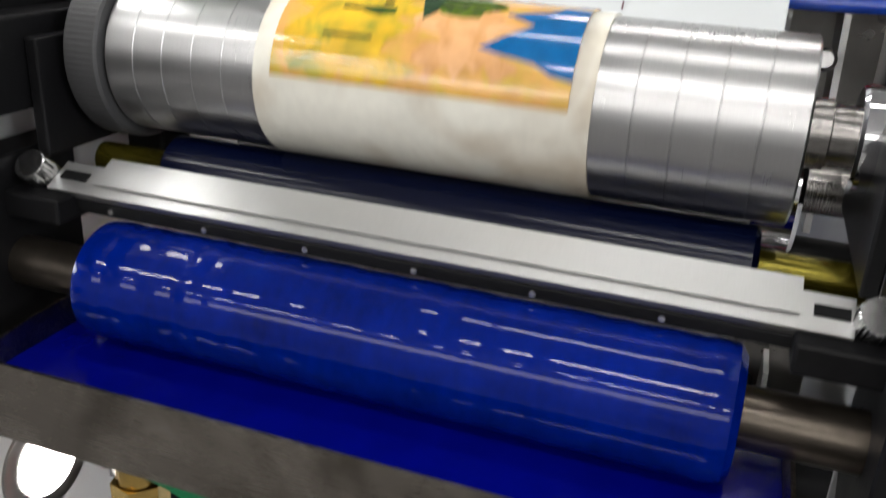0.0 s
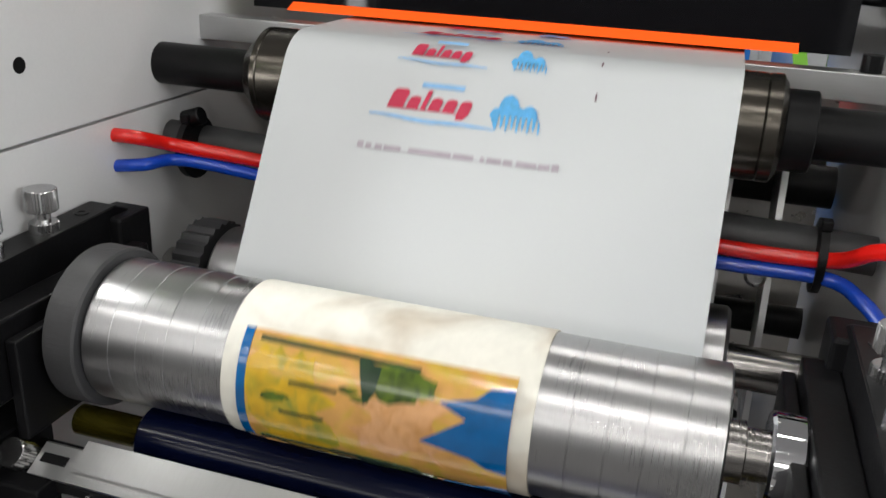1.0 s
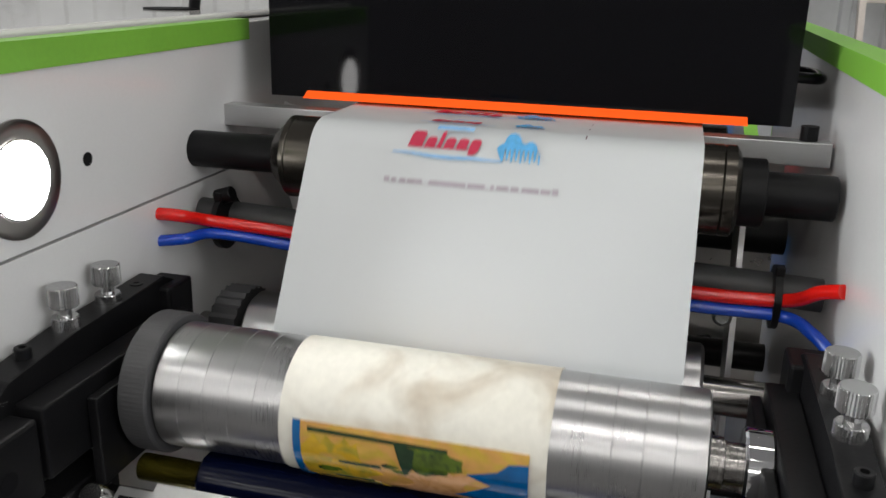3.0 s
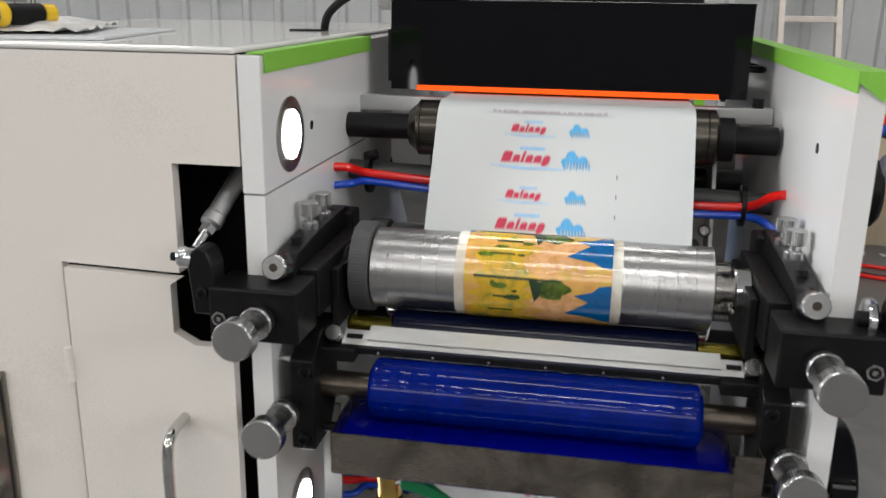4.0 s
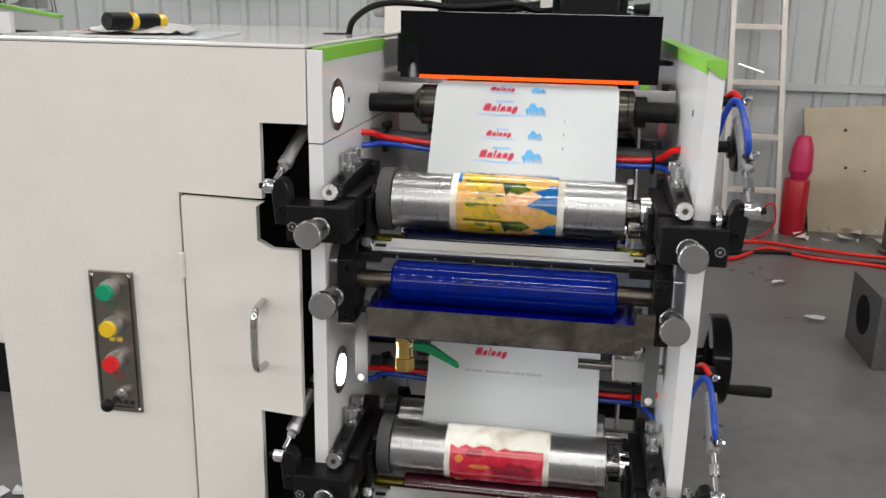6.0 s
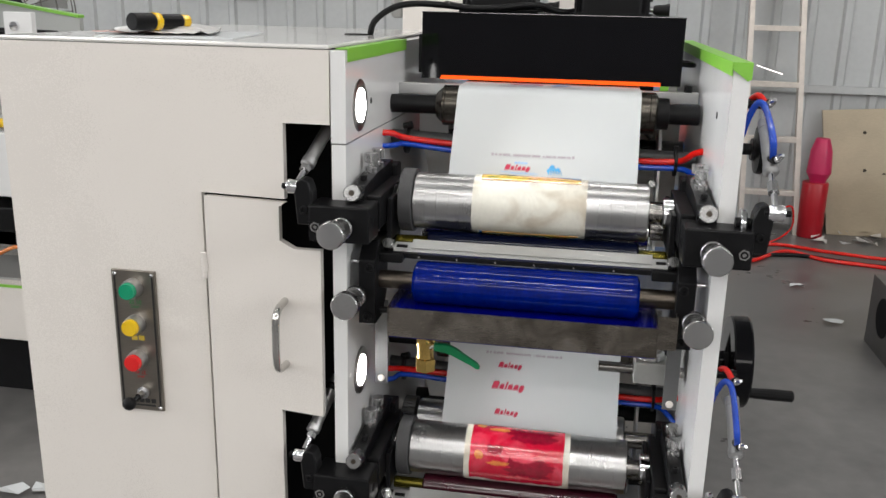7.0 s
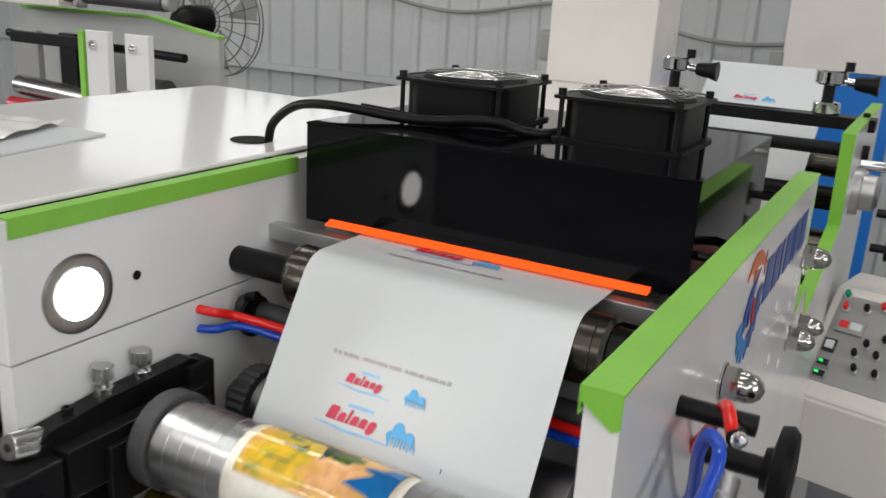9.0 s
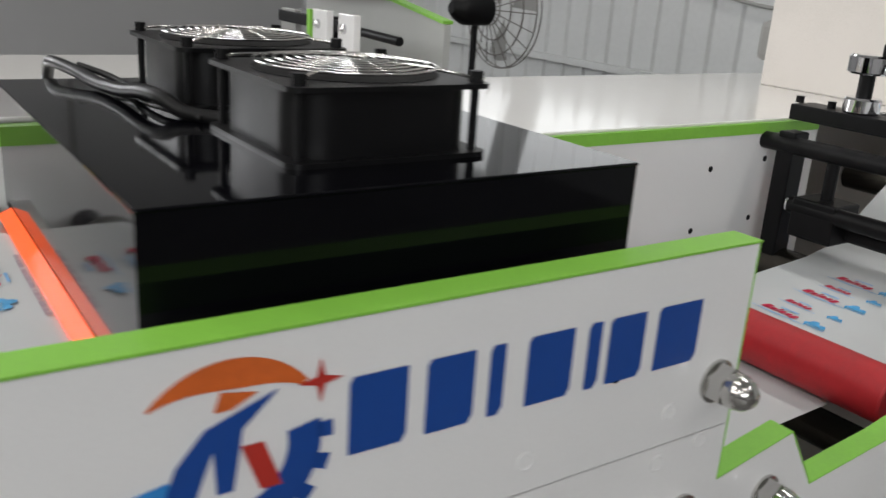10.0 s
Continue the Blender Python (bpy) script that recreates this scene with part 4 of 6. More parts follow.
def bracket(s, dz):
    b = thing("bearing_bracket", (X(s, 0.29), 0.42, 1.0 + dz), "black oxide bearing bracket with bright knurled adjusting knobs", "bracket", "bearing brackets")
    z = lambda v: v + dz
    part("clamp_block", mirror_box(B(), s, 0.252, 0.356, 0.285, 0.352, z(1.020), z(1.082), 0.003), M_OXIDE, b)
    part("block_bore", cyl(B(), (X(s, 0.2515), 0.318, z(1.050)), (X(s, 0.256), 0.318, z(1.050)), 0.008, 20), M_OPENSHADE, b)
    socket_screw(b, X(s, 0.343), 0.285, z(1.046), 0.006)
    part("hex_nut", hexnut(B(), (X(s, 0.343), 0.285, z(1.046)), (X(s, 0.343), 0.2815, z(1.046)), 0.0092), M_KNURL, b)
    # long upper arm with a slotted nose
    bm = B()
    prism(bm, [(0.340, z(1.060)), (0.575, z(1.056)), (0.575, z(1.108)), (0.555, z(1.118)), (0.43, z(1.114)), (0.352, z(1.106)), (0.340, z(1.098))], "x", *sorted((X(s, 0.274), X(s, 0.300))))
    bmesh.ops.bevel(bm, geom=bm.edges[:], offset=0.0012, segments=1, affect="EDGES")
    part("upper_arm", bm, M_OXIDE, b)
    part("arm_rib", mirror_box(B(), s, 0.250, 0.274, 0.355, 0.56, z(1.030), z(1.088), 0.002), M_OXIDE, b)
    part("bearing_cap", lathe(B(), (X(s, 0.268), PY, z(PZ)), (X(s, 0.238), PY, z(PZ)), [(0, 0.026), (0.022, 0.026), (0.030, 0.020)], 32), M_OXIDE, b, smooth=30)
    part("rear_upright", mirror_box(B(), s, 0.264, 0.298, 0.545, 0.585, z(0.96), z(1.110), 0.003), M_OXIDE, b)
    # a slim cheek, a chrome shaft collar and small cap screws
    part("inner_cheek", mirror_box(B(), s, 0.240, 0.249, 0.40, 0.56, z(1.000), z(1.075), 0.0015), M_OXIDE, b)
    part("shaft_collar", lathe(B(), (X(s, 0.240), PY, z(PZ)), (X(s, 0.226), PY, z(PZ)), [(0, 0.017), (0.002, 0.019), (0.008, 0.019), (0.009, 0.015), (0.014, 0.015)], 28), M_CHROME, b, "bright shaft collar", smooth=30)
    for y in (0.385, 0.530):
        part("cap_screw", lathe(B(), (X(s, 0.287), y, z(1.107)), (X(s, 0.287), y, z(1.124)), [(0, 0.0062), (0.010, 0.0062), (0.011, 0.0056), (0.011, 0.0030), (0.007, 0.0028)], 16), M_OXIDE, b, smooth=30)
    part("cap_screw", lathe(B(), (X(s, 0.250), 0.46, z(1.043)), (X(s, 0.239), 0.46, z(1.043)), [(0, 0.0062), (0.010, 0.0062), (0.011, 0.0030), (0.007, 0.0028)], 16), M_OXIDE, b, smooth=30)
    if s > 0:
        part("link_shaft", cyl(B(), (X(s, 0.330), 0.320, z(1.088)), (X(s, 0.352), 0.320, z(1.088)), 0.0085, 18), M_OXIDE, b, smooth=30)
        part("washer", lathe(B(), (X(s, 0.336), 0.320, z(1.088)), (X(s, 0.345), 0.320, z(1.088)), [(0, 0.0085), (0, 0.021), (0.002, 0.0225), (0.007, 0.0225), (0.009, 0.021), (0.009, 0.0085)], 32), M_CHROME, b, "chrome washer", smooth=30)
    # upper small knob
    k = part("arm_knob", knurled(B(), (X(s, 0.289), 0.352, z(1.092)), (X(s, 0.289), 0.314, z(1.100)), 0.0152, 40), M_KNURL, b, "knurled steel knob", smooth=25)
    part("knob_bore", cyl(B(), (X(s, 0.289), 0.318, z(1.0995)), (X(s, 0.289), 0.3133, z(1.1003)), 0.0048, 16), M_BROWN, k)
    # lower big knob on a black spindle
    for dd, yy, zz, big in ((0.294, 0.212, 1.053, 0.0225), (0.282, 0.246, 0.925, 0.0235)):
        sp = part("spindle", cyl(B(), (X(s, dd), yy + 0.095, z(zz - 0.006)), (X(s, dd), yy, z(zz)), 0.0090, 20), M_OXIDE, b, smooth=30)
        part("lock_ring", knurled(B(), (X(s, dd), yy + 0.068, z(zz - 0.0043)), (X(s, dd), yy + 0.053, z(zz - 0.0034)), 0.0190, 44), M_KNURL, sp, "knurled lock ring", smooth=25)
        part("big_knob", knurled(B(), (X(s, dd), yy + 0.012, z(zz - 0.0008)), (X(s, dd), yy - 0.008, z(zz + 0.0005)), big, 56), M_KNURL, sp, "large knurled steel knob", smooth=25)
    # two thumb screws on top of the arm
    for y in (0.434, 0.489):
        t = part("thumb_screw", cyl(B(), (X(s, 0.287), y, z(1.105)), (X(s, 0.287), y, z(1.148)), 0.0055, 16), M_KNURL, b)
        part("lock_nut", knurled(B(), (X(s, 0.287), y, z(1.112)), (X(s, 0.287), y, z(1.124)), 0.0108, 28, 0.001), M_KNURL, t, smooth=25)
        part("screw_head", knurled(B(), (X(s, 0.287), y, z(1.132)), (X(s, 0.287), y, z(1.149)), 0.0118, 30, 0.001), M_KNURL, t, smooth=25)
    # lower arm that carries the ink rolls
    bm = B()
    prism(bm, [(0.345, z(0.858)), (0.405, z(0.858)), (0.44, z(0.90)), (0.44, z(1.004)), (0.375, z(1.004)), (0.36, z(0.985)), (0.345, z(0.975))], "x", *sorted((X(s, 0.256), X(s, 0.286))))
    bmesh.ops.bevel(bm, geom=bm.edges[:], offset=0.0015, segments=1, affect="EDGES")
    part("lower_arm", bm, M_OXIDE, b)
    socket_screw(b, X(s, 0.266), 0.345, z(0.962), 0.008)
    socket_screw(b, X(s, 0.270), 0.345, z(0.872), 0.008)
    part("stop_pin", cyl(B(), (X(s, 0.286), 0.37, z(0.966)), (X(s, 0.325), 0.37, z(0.966)), 0.0045, 14), M_CHROME, b, smooth=30)
    part("tray_rod", cyl(B(), (X(s, 0.20), 0.38, z(0.874)), (X(s, 0.30), 0.38, z(0.874)), 0.006, 14), M_OXIDE, b, smooth=30)
    k = part("rod_nut", knurled(B(), (X(s, 0.303), 0.38, z(0.874)), (X(s, 0.321), 0.38, z(0.874)), 0.0095, 20, 0.001), M_KNURL, b, smooth=25)
    # blade bar support
    part("blade_rest", mirror_box(B(), s, 0.215, 0.262, 0.375, 0.43, z(0.965), z(0.982), 0.002), M_OXIDE, b)
    # link to the air cylinder
    bm = B()
    prism(bm, [(X(s, 0.350), z(1.046)), (X(s, 0.377), z(1.046)), (X(s, 0.382), z(1.100)), (X(s, 0.378), z(1.118)), (X(s, 0.369), z(1.124)), (X(s, 0.358), z(1.120)), (X(s, 0.352), z(1.104))], "y", 0.292, 0.324)
    bmesh.ops.bevel(bm, geom=bm.edges[:], offset=0.002, segments=1, affect="EDGES")
    part("lever_link", bm, M_OXIDE, b)
    socket_screw(b, X(s, 0.365), 0.292, z(1.072), 0.007)
    return b


def air_cylinder(s, dz):
    a = thing("air_cylinder", (X(s, 0.38), 0.4, 1.1 + dz), "slim silver air cylinder with a steel rod end", "air cylinder", "air cylinders")
    z = lambda v: v + dz
    if s < 0:
        p0, p1, y0, y1 = (X(s, 0.384), z(1.108)), (X(s, 0.338), z(1.250)), 0.305, 0.47
    else:
        p0, p1, y0, y1 = (X(s, 0.384), z(1.112)), (X(s, 0.382), z(1.262)), 0.295, 0.505
    v = lambda f: (p0[0] + (p1[0] - p0[0]) * f, y0 + (y1 - y0) * f, p0[1] + (p1[1] - p0[1]) * f)
    part("rod_eye", lathe(B(), (v(0)[0] - s * 0.012, y0, p0[1]), (v(0)[0] + s * 0.012, y0, p0[1]), [(0, 0.0115), (0.003, 0.013), (0.021, 0.013), (0.024, 0.0115)], 24), M_CHROME, a, smooth=35)
    part("pin", cyl(B(), (v(0)[0] - s * 0.018, y0, p0[1]), (v(0)[0] + s * 0.022, y0, p0[1]), 0.005, 14), M_OXIDE, a, smooth=35)
    part("rod", cyl(B(), v(0.02), v(0.5), 0.005, 14), M_CHROME, a, smooth=35)
    part("rod_nut", hexnut(B(), v(0.16), v(0.24), 0.0095), M_KNURL, a)
    f0, f1 = (0.32, 0.98) if s > 0 else (0.20, 0.86)
    if s < 0:
        part("collar", lathe(B(), v(0.60), v(0.66), [(0, 0.0135), (0.002, 0.0150), (0.011, 0.0150), (0.013, 0.0135)], 24), M_OXIDE, a, smooth=30)
    body = part("barrel", lathe(B(), v(f0), v(f1), [(0, 0.008), (0.004, 0.0125), (0.016, 0.0125), (0.018, 0.0112), (0.100, 0.0112), (0.102, 0.0125), (0.118, 0.0125)], 28), M_ALU, a, "brushed aluminium barrel", smooth=30)
    if s > 0:
        top, low = v(0.95), v(0.45)
        for q in (top, low):
            part("elbow_fitting", cyl(B(), (q[0], q[1] - 0.008, q[2]), (q[0] + 0.004, q[1] - 0.034, q[2] + 0.006), 0.0075, 16, 0.001), M_BLACKPL, a, smooth=30)
            part("flow_screw", lathe(B(), (q[0] + 0.004, q[1] - 0.030, q[2] + 0.004), (q[0] + 0.012, q[1] - 0.050, q[2] + 0.016), [(0, 0.0065), (0.008, 0.0065), (0.009, 0.0045), (0.016, 0.0045), (0.02, 0.003)], 12), M_KNURL, a, smooth=30)
        part("red_hose", tube(B(), [(XR + 0.02, 0.60, z(1.160)), (XR + 0.045, 0.56, z(1.21)), (top[0] - 0.014, 0.50, z(1.268)), (top[0], top[1] - 0.026, top[2] + 0.006)], 0.0056), M_RED, a, "red air hose", smooth=50)
        part("blue_hose", tube(B(), [(XR + 0.02, 0.59, z(1.112)), (XR + 0.045, 0.53, z(1.160)), (top[0] - 0.024, 0.475, z(1.235)), (top[0] - 0.014, 0.455, z(1.262)), (top[0] - 0.003, 0.440, z(1.250)), (low[0] - 0.006, low[1] - 0.035, low[2] + 0.04), (low[0], low[1] - 0.026, low[2] + 0.006)], 0.0056), M_BLUE, a, "blue air hose", smooth=50)
        part("top_clevis", cyl(B(), (XR + 0.026, 0.505, z(1.255)), (v(1)[0] + 0.012, 0.505, z(1.255)), 0.009, 16), M_OXIDE, a, smooth=30)
    else:
        part("port_fitting", cyl(B(), (v(0.9)[0], v(0.9)[1], v(0.9)[2]), (v(0.9)[0] + 0.004, v(0.9)[1] + 0.03, v(0.9)[2] + 0.02), 0.007, 14), M_BLACKPL, a, smooth=30)
    return a


def blade(dz):
    t = thing("doctor_blade_bar", (CX, 0.39, 0.99 + dz), "bright aluminium doctor blade bar with thumb screws", "blade bar", "blade bars")
    z = lambda v: v + dz
    bm = B()
    prism(bm, [(0.388, z(0.984)), (0.392, z(0.979)), (0.413, z(0.990)), (0.412, z(0.994)), (0.409, z(0.9955))], "x", -0.376, 0.099)
    part("blade_holder", bm, M_BLADE, t)
    bm = B()
    prism(bm, [(0.394, z(0.9895)), (0.396, z(0.988)), (0.4155, z(0.9985)), (0.414, z(1.0005))], "x", -0.345, 0.074)
    part("clamp_strip", bm, M_BLADE, t, "bright clamp strip")
    part("under_bar", box(B(), -0.36, 0.09, 0.392, 0.41, z(0.970), z(0.9782), 0.001), M_OXIDE, t, "black under bar")
    for i in range(7):
        x = -0.33 + i * 0.068
        part("bar_screw", cyl(B(), (x, 0.3925, z(0.974)), (x, 0.3900, z(0.974)), 0.002, 10), M_KNURL, t)
    for x in (-0.386, 0.108):
        s = part("thumb_screw", knurled(B(), (x, 0.402, z(0.984)), (x, 0.386, z(0.999)), 0.0105, 26, 0.001), M_KNURL, t, smooth=25)
    for x0, x1 in ((-0.372, -0.352), (0.080, 0.097)):
        part("slot", prism(B(), [(0.3965, z(0.9885)), (0.4025, z(0.9918)), (0.402, z(0.9927)), (0.396, z(0.9894))], "x", x0, x1), M_OPENSHADE, t)


def ink_tray(dz, ink, lab):
    t = thing("ink_tray", (CX, 0.38, 0.85 + dz), "stainless sheet ink tray holding " + lab, "ink tray", "ink trays")
    z = lambda v: v + dz
    x0, x1 = -0.365, 0.085
    bm = B()
    prism(bm, [(0.3045, z(0.907)), (0.3065, z(0.907)), (0.3075, z(0.858)), (0.345, z(0.852)), (0.462, z(0.852)), (0.464, z(0.905)), (0.466, z(0.905)), (0.4645, z(0.850)), (0.345, z(0.850)), (0.305, z(0.855))], "x", x0, x1)
    part("trough", bm, M_TRAY, t)
    for x in (x0, x1):
        part("end_wall", prism(B(), [(0.3045, z(0.907)), (0.305, z(0.855)), (0.345, z(0.850)), (0.4645, z(0.850)), (0.466, z(0.905)), (0.42, z(0.912)), (0.35, z(0.912))], "x", x - 0.0012, x + 0.0012), M_TRAY, t)
    bm = B()
    box(bm, x1 + 0.0012, x1 + 0.032, 0.312, 0.314, z(0.868), z(0.925))
    box(bm, x1 + 0.030, x1 + 0.032, 0.314, 0.40, z(0.868), z(0.925))
    part("overflow_cup", bm, M_TRAY, t)
    bm = B()
    box(bm, x0 + 0.0015, x1 - 0.0015, 0.3072, 0.4625, z(0.853), z(0.893))
    part("ink_pool", bm, ink, t, lab)
    return t


def ball_valve():
    v = thing("ball_valve", (-0.311, 0.36, 0.80), "brass drain valve with a green lever under the tray", "valve")
    part("valve_body", lathe(B(), (-0.311, 0.37, 0.852), (-0.311, 0.37, 0.77), [(0, 0.012), (0.012, 0.012), (0.014, 0.0165), (0.034, 0.0165), (0.038, 0.0150), (0.058, 0.0150)], 24), M_BRASS, v, smooth=30)
    part("hex_end", hexnut(B(), (-0.311, 0.37, 0.793), (-0.311, 0.37, 0.770), 0.019), M_BRASS, v)
    part("hex_end", hexnut(B(), (-0.311, 0.37, 0.846), (-0.311, 0.37, 0.826), 0.019), M_BRASS, v)
    part("stem", cyl(B(), (-0.311, 0.37, 0.812), (-0.286, 0.352, 0.826), 0.006, 14), M_CHROME, v, smooth=30)
    bm = B()
    prism(bm, [(-0.292, 0.832), (-0.266, 0.832), (-0.252, 0.825), (-0.212, 0.800), (-0.208, 0.792), (-0.213, 0.789), (-0.258, 0.814), (-0.270, 0.818), (-0.292, 0.818)], "y", 0.343, 0.352)
    bmesh.ops.bevel(bm, geom=bm.edges[:], offset=0.0018, segments=1, affect="EDGES")
    part("lever", bm, M_LEVER, v, "green coated lever")


M_LEVER = mat("green_lever_coat", (0.0, 0.16, 0.055), 0.35, vary=0.1)


def air_lines(dz):
    t = thing("cross_bar", (CX, 0.672, 1.155 + dz), "dark round cross bar with strapped red and blue hoses", "bar", "cross bars")
    z = lambda v: v + dz
    part("bar", cyl(B(), (XL, 0.680, z(1.144)), (XR, 0.676, z(1.124)), 0.0150, 24), M_RUBBER, t, smooth=30)
    part("red_hose", tube(B(), [(XL - 0.002, 0.600, z(1.162)), (-0.428, 0.607, z(1.160)), (-0.405, 0.640, z(1.147)), (-0.30, 0.659, z(1.136)), (-0.10, 0.658, z(1.127)), (0.05, 0.654, z(1.122)), (0.125, 0.646, z(1.126)), (0.148, 0.618, z(1.146)), (XR + 0.002, 0.602, z(1.154))], 0.0062), M_RED, t, "red air hose", smooth=50)
    part("blue_hose", tube(B(), [(XL - 0.002, 0.600, z(1.135)), (-0.425, 0.608, z(1.137)), (-0.405, 0.640, z(1.135)), (-0.30, 0.655, z(1.123)), (-0.10, 0.656, z(1.114)), (0.05, 0.652, z(1.110)), (0.125, 0.645, z(1.112)), (0.148, 0.620, z(1.108)), (XR + 0.002, 0.604, z(1.098))], 0.0056), M_BLUE, t, "blue air hose", smooth=50)
    for x, zt in ((-0.412, 1.141), (0.120, 1.122)):
        part("cable_tie", lathe(B(), (x - 0.003, 0.666, z(zt)), (x + 0.003, 0.666, z(zt)), [(0, 0.0285), (0.006, 0.0285)], 24), M_BLACKPL, t, "black cable tie", smooth=30)
        part("tie_head", box(B(), x - 0.004, x + 0.004, 0.650, 0.660, z(zt + 0.024), z(zt + 0.032), 0.001), M_BLACKPL, t)
    part("fitting", cyl(B(), (-0.418, 0.66, z(1.166)), (-0.400, 0.66, z(1.172)), 0.008, 18, 0.001), M_BLACKPL, t, smooth=30)
    # darker rods, collars and a stiffener behind the web
    for y, zz, r, m in ((0.82, 1.19, 0.012, M_OXIDE), (0.95, 1.10, 0.022, M_OXIDE), (0.98, 0.93, 0.018, M_OXIDE), (0.72, 0.90, 0.016, M_OXIDE)):
        part("cross_rod", cyl(B(), (XL, y, z(zz)), (XR, y, z(zz)), r, 24), m, t, smooth=30)
    gear = B()
    n = 56
    rings = []
    for gx in (-0.408, -0.380):
        rings.append([gear.verts.new((gx, 0.652 + (0.0500 - 0.003 * (k % 2)) * math.sin(2 * math.pi * k / n), z(1.026) + (0.0500 - 0.003 * (k % 2)) * math.cos(2 * math.pi * k / n))) for k in range(n)])
    for k in range(n):
        gear.faces.new((rings[0][k], rings[0][(k + 1) % n], rings[1][(k + 1) % n], rings[1][k]))
    gear.faces.new(rings[0][::-1])
    gear.faces.new(rings[1])
    part("inner_gear", gear, M_RUBBER, t, "black toothed gear")
    # light grey guide cheeks between the plates, behind the web
    for x0, x1, y in ((0.052, 0.058, 0.80), (0.100, 0.106, 0.78)):
        bm = B()
        prism(bm, [(y, z(0.90)), (y + 0.05, z(0.90)), (y + 0.16, z(1.12)), (y + 0.16, z(1.20)), (y + 0.10, z(1.20)), (y + 0.06, z(1.10))], "x", x0, x1)
        part("guide_cheek", bm, M_RING, t, "light grey steel cheek")
    bm = B()
    prism(bm, [(-0.385, z(1.00)), (-0.345, z(1.00)), (-0.360, z(1.22)), (-0.420, z(1.24)), (-0.420, z(1.14))], "y", 0.83, 0.836)
    part("guide_cheek", bm, M_RING, t, "light grey steel cheek")
    part("back_shield", box(B(), -0.43, 0.155, 1.00, 1.003, z(0.86), z(1.20)), M_SHIELD, t, "thin bright stainless shield")
    part("cheek_screw", lathe(B(), (0.088, 0.79, z(1.052)), (0.088, 0.78, z(1.054)), [(0, 0.010), (0.007, 0.010), (0.010, 0.007)], 20), M_KNURL, t, smooth=30)


def hang_plate(s):
    t = thing("hanging_angle", (X(s, 0.28), 0.45, 0.74), "grey painted steel angle hung under the bracket", "angle", "angles")
    a, b = sorted((X(s, 0.262), X(s, 0.288)))
    part("plate", box(B(), a, b, 0.47, 0.474, 0.688, 0.860, 0.001), M_ANGLE, t)
    part("bolt", lathe(B(), ((a + b) / 2, 0.47, 0.700), ((a + b) / 2, 0.465, 0.700), [(0, 0.007), (0.003, 0.0065), (0.005, 0.003)], 18), M_WHITE, t, smooth=40)


def handwheel():
    w = thing("handwheel", (0.235, 0.61, 0.742), "glossy black dished handwheel with a ribbed grip", "handwheel")
    c = (0.187, 0.61, 0.742)
    part("rim", lathe(B(), (0.250, 0.61, 0.742), (0.29, 0.61, 0.742), [(0, 0.074), (0, 0.087), (0.003, 0.090), (0.032, 0.090), (0.036, 0.087), (0.036, 0.081), (0.006, 0.077)], 64), M_BLACKGLOSS, w, smooth=30)
    part("hub", lathe(B(), c, (0.26, 0.61, 0.742), [(0, 0.018), (0.056, 0.018), (0.068, 0.028), (0.074, 0.026), (0.075, 0.001)], 32), M_BLACKGLOSS, w, smooth=30)
    for i in range(3):
        a = radians(90 + 120 * i)
        part("spoke", cyl(B(), (0.252, 0.61 + 0.018 * math.cos(a), 0.742 + 0.018 * math.sin(a)), (0.262, 0.61 + 0.080 * math.cos(a), 0.742 + 0.080 * math.sin(a)), 0.009, 14), M_BLACKGLOSS, w, smooth=40)
    part("grip", lathe(B(), (0.275, 0.600, 0.681), (0.381, 0.600, 0.681), [(0, 0.007), (0.006, 0.0095), (0.06, 0.0115), (0.103, 0.0115), (0.106, 0.009)], 12), M_BLACKPL, w, "ribbed black grip", smooth=20)
    k = thing("round_hand_knob", (0.245, 0.62, 1.160), "black round hand knob beside the side plate", "knob")
    part("disc", lathe(B(), (0.250, 0.62, 1.160), (0.285, 0.62, 1.160), [(0, 0.020), (0.006, 0.022), (0.010, 0.044), (0.020, 0.046), (0.026, 0.040), (0.028, 0.012)], 40), M_BLACKPL, k, smooth=30)
    part("stem", cyl(B(), (0.187, 0.62, 1.160), (0.252, 0.62, 1.160), 0.011, 18), M_OXIDE, k, smooth=30)
    g = thing("small_gearbox", (0.10, 0.52, 0.74), "grey cast gearbox on a short shaft under the tray", "gearbox")
    part("housing", box(B(), 0.066, 0.128, 0.50, 0.55, 0.722, 0.766, 0.003), M_GREYCAP, g)
    part("worm_gear", lathe(B(), (0.097, 0.52, 0.766), (0.097, 0.52, 0.785), [(0, 0.020), (0.003, 0.024), (0.016, 0.024), (0.019, 0.020)], 18), M_KNURL, g)
    part("shaft", cyl(B(), (-0.0, 0.525, 0.742), (XR, 0.525, 0.742), 0.010, 18), M_SHAFT, g, smooth=30)


for dz in (0.0, -PITCH):
    for s in (-1, 1):
        bracket(s, dz)
        air_cylinder(s, dz)
    blade(dz)
    ink_tray(dz, M_INKDEEP if dz == 0 else M_REDINK, "blue ink" if dz == 0 else "red ink")
    air_lines(dz)
ball_valve()
hang_plate(-1)
hang_plate(1)
handwheel()


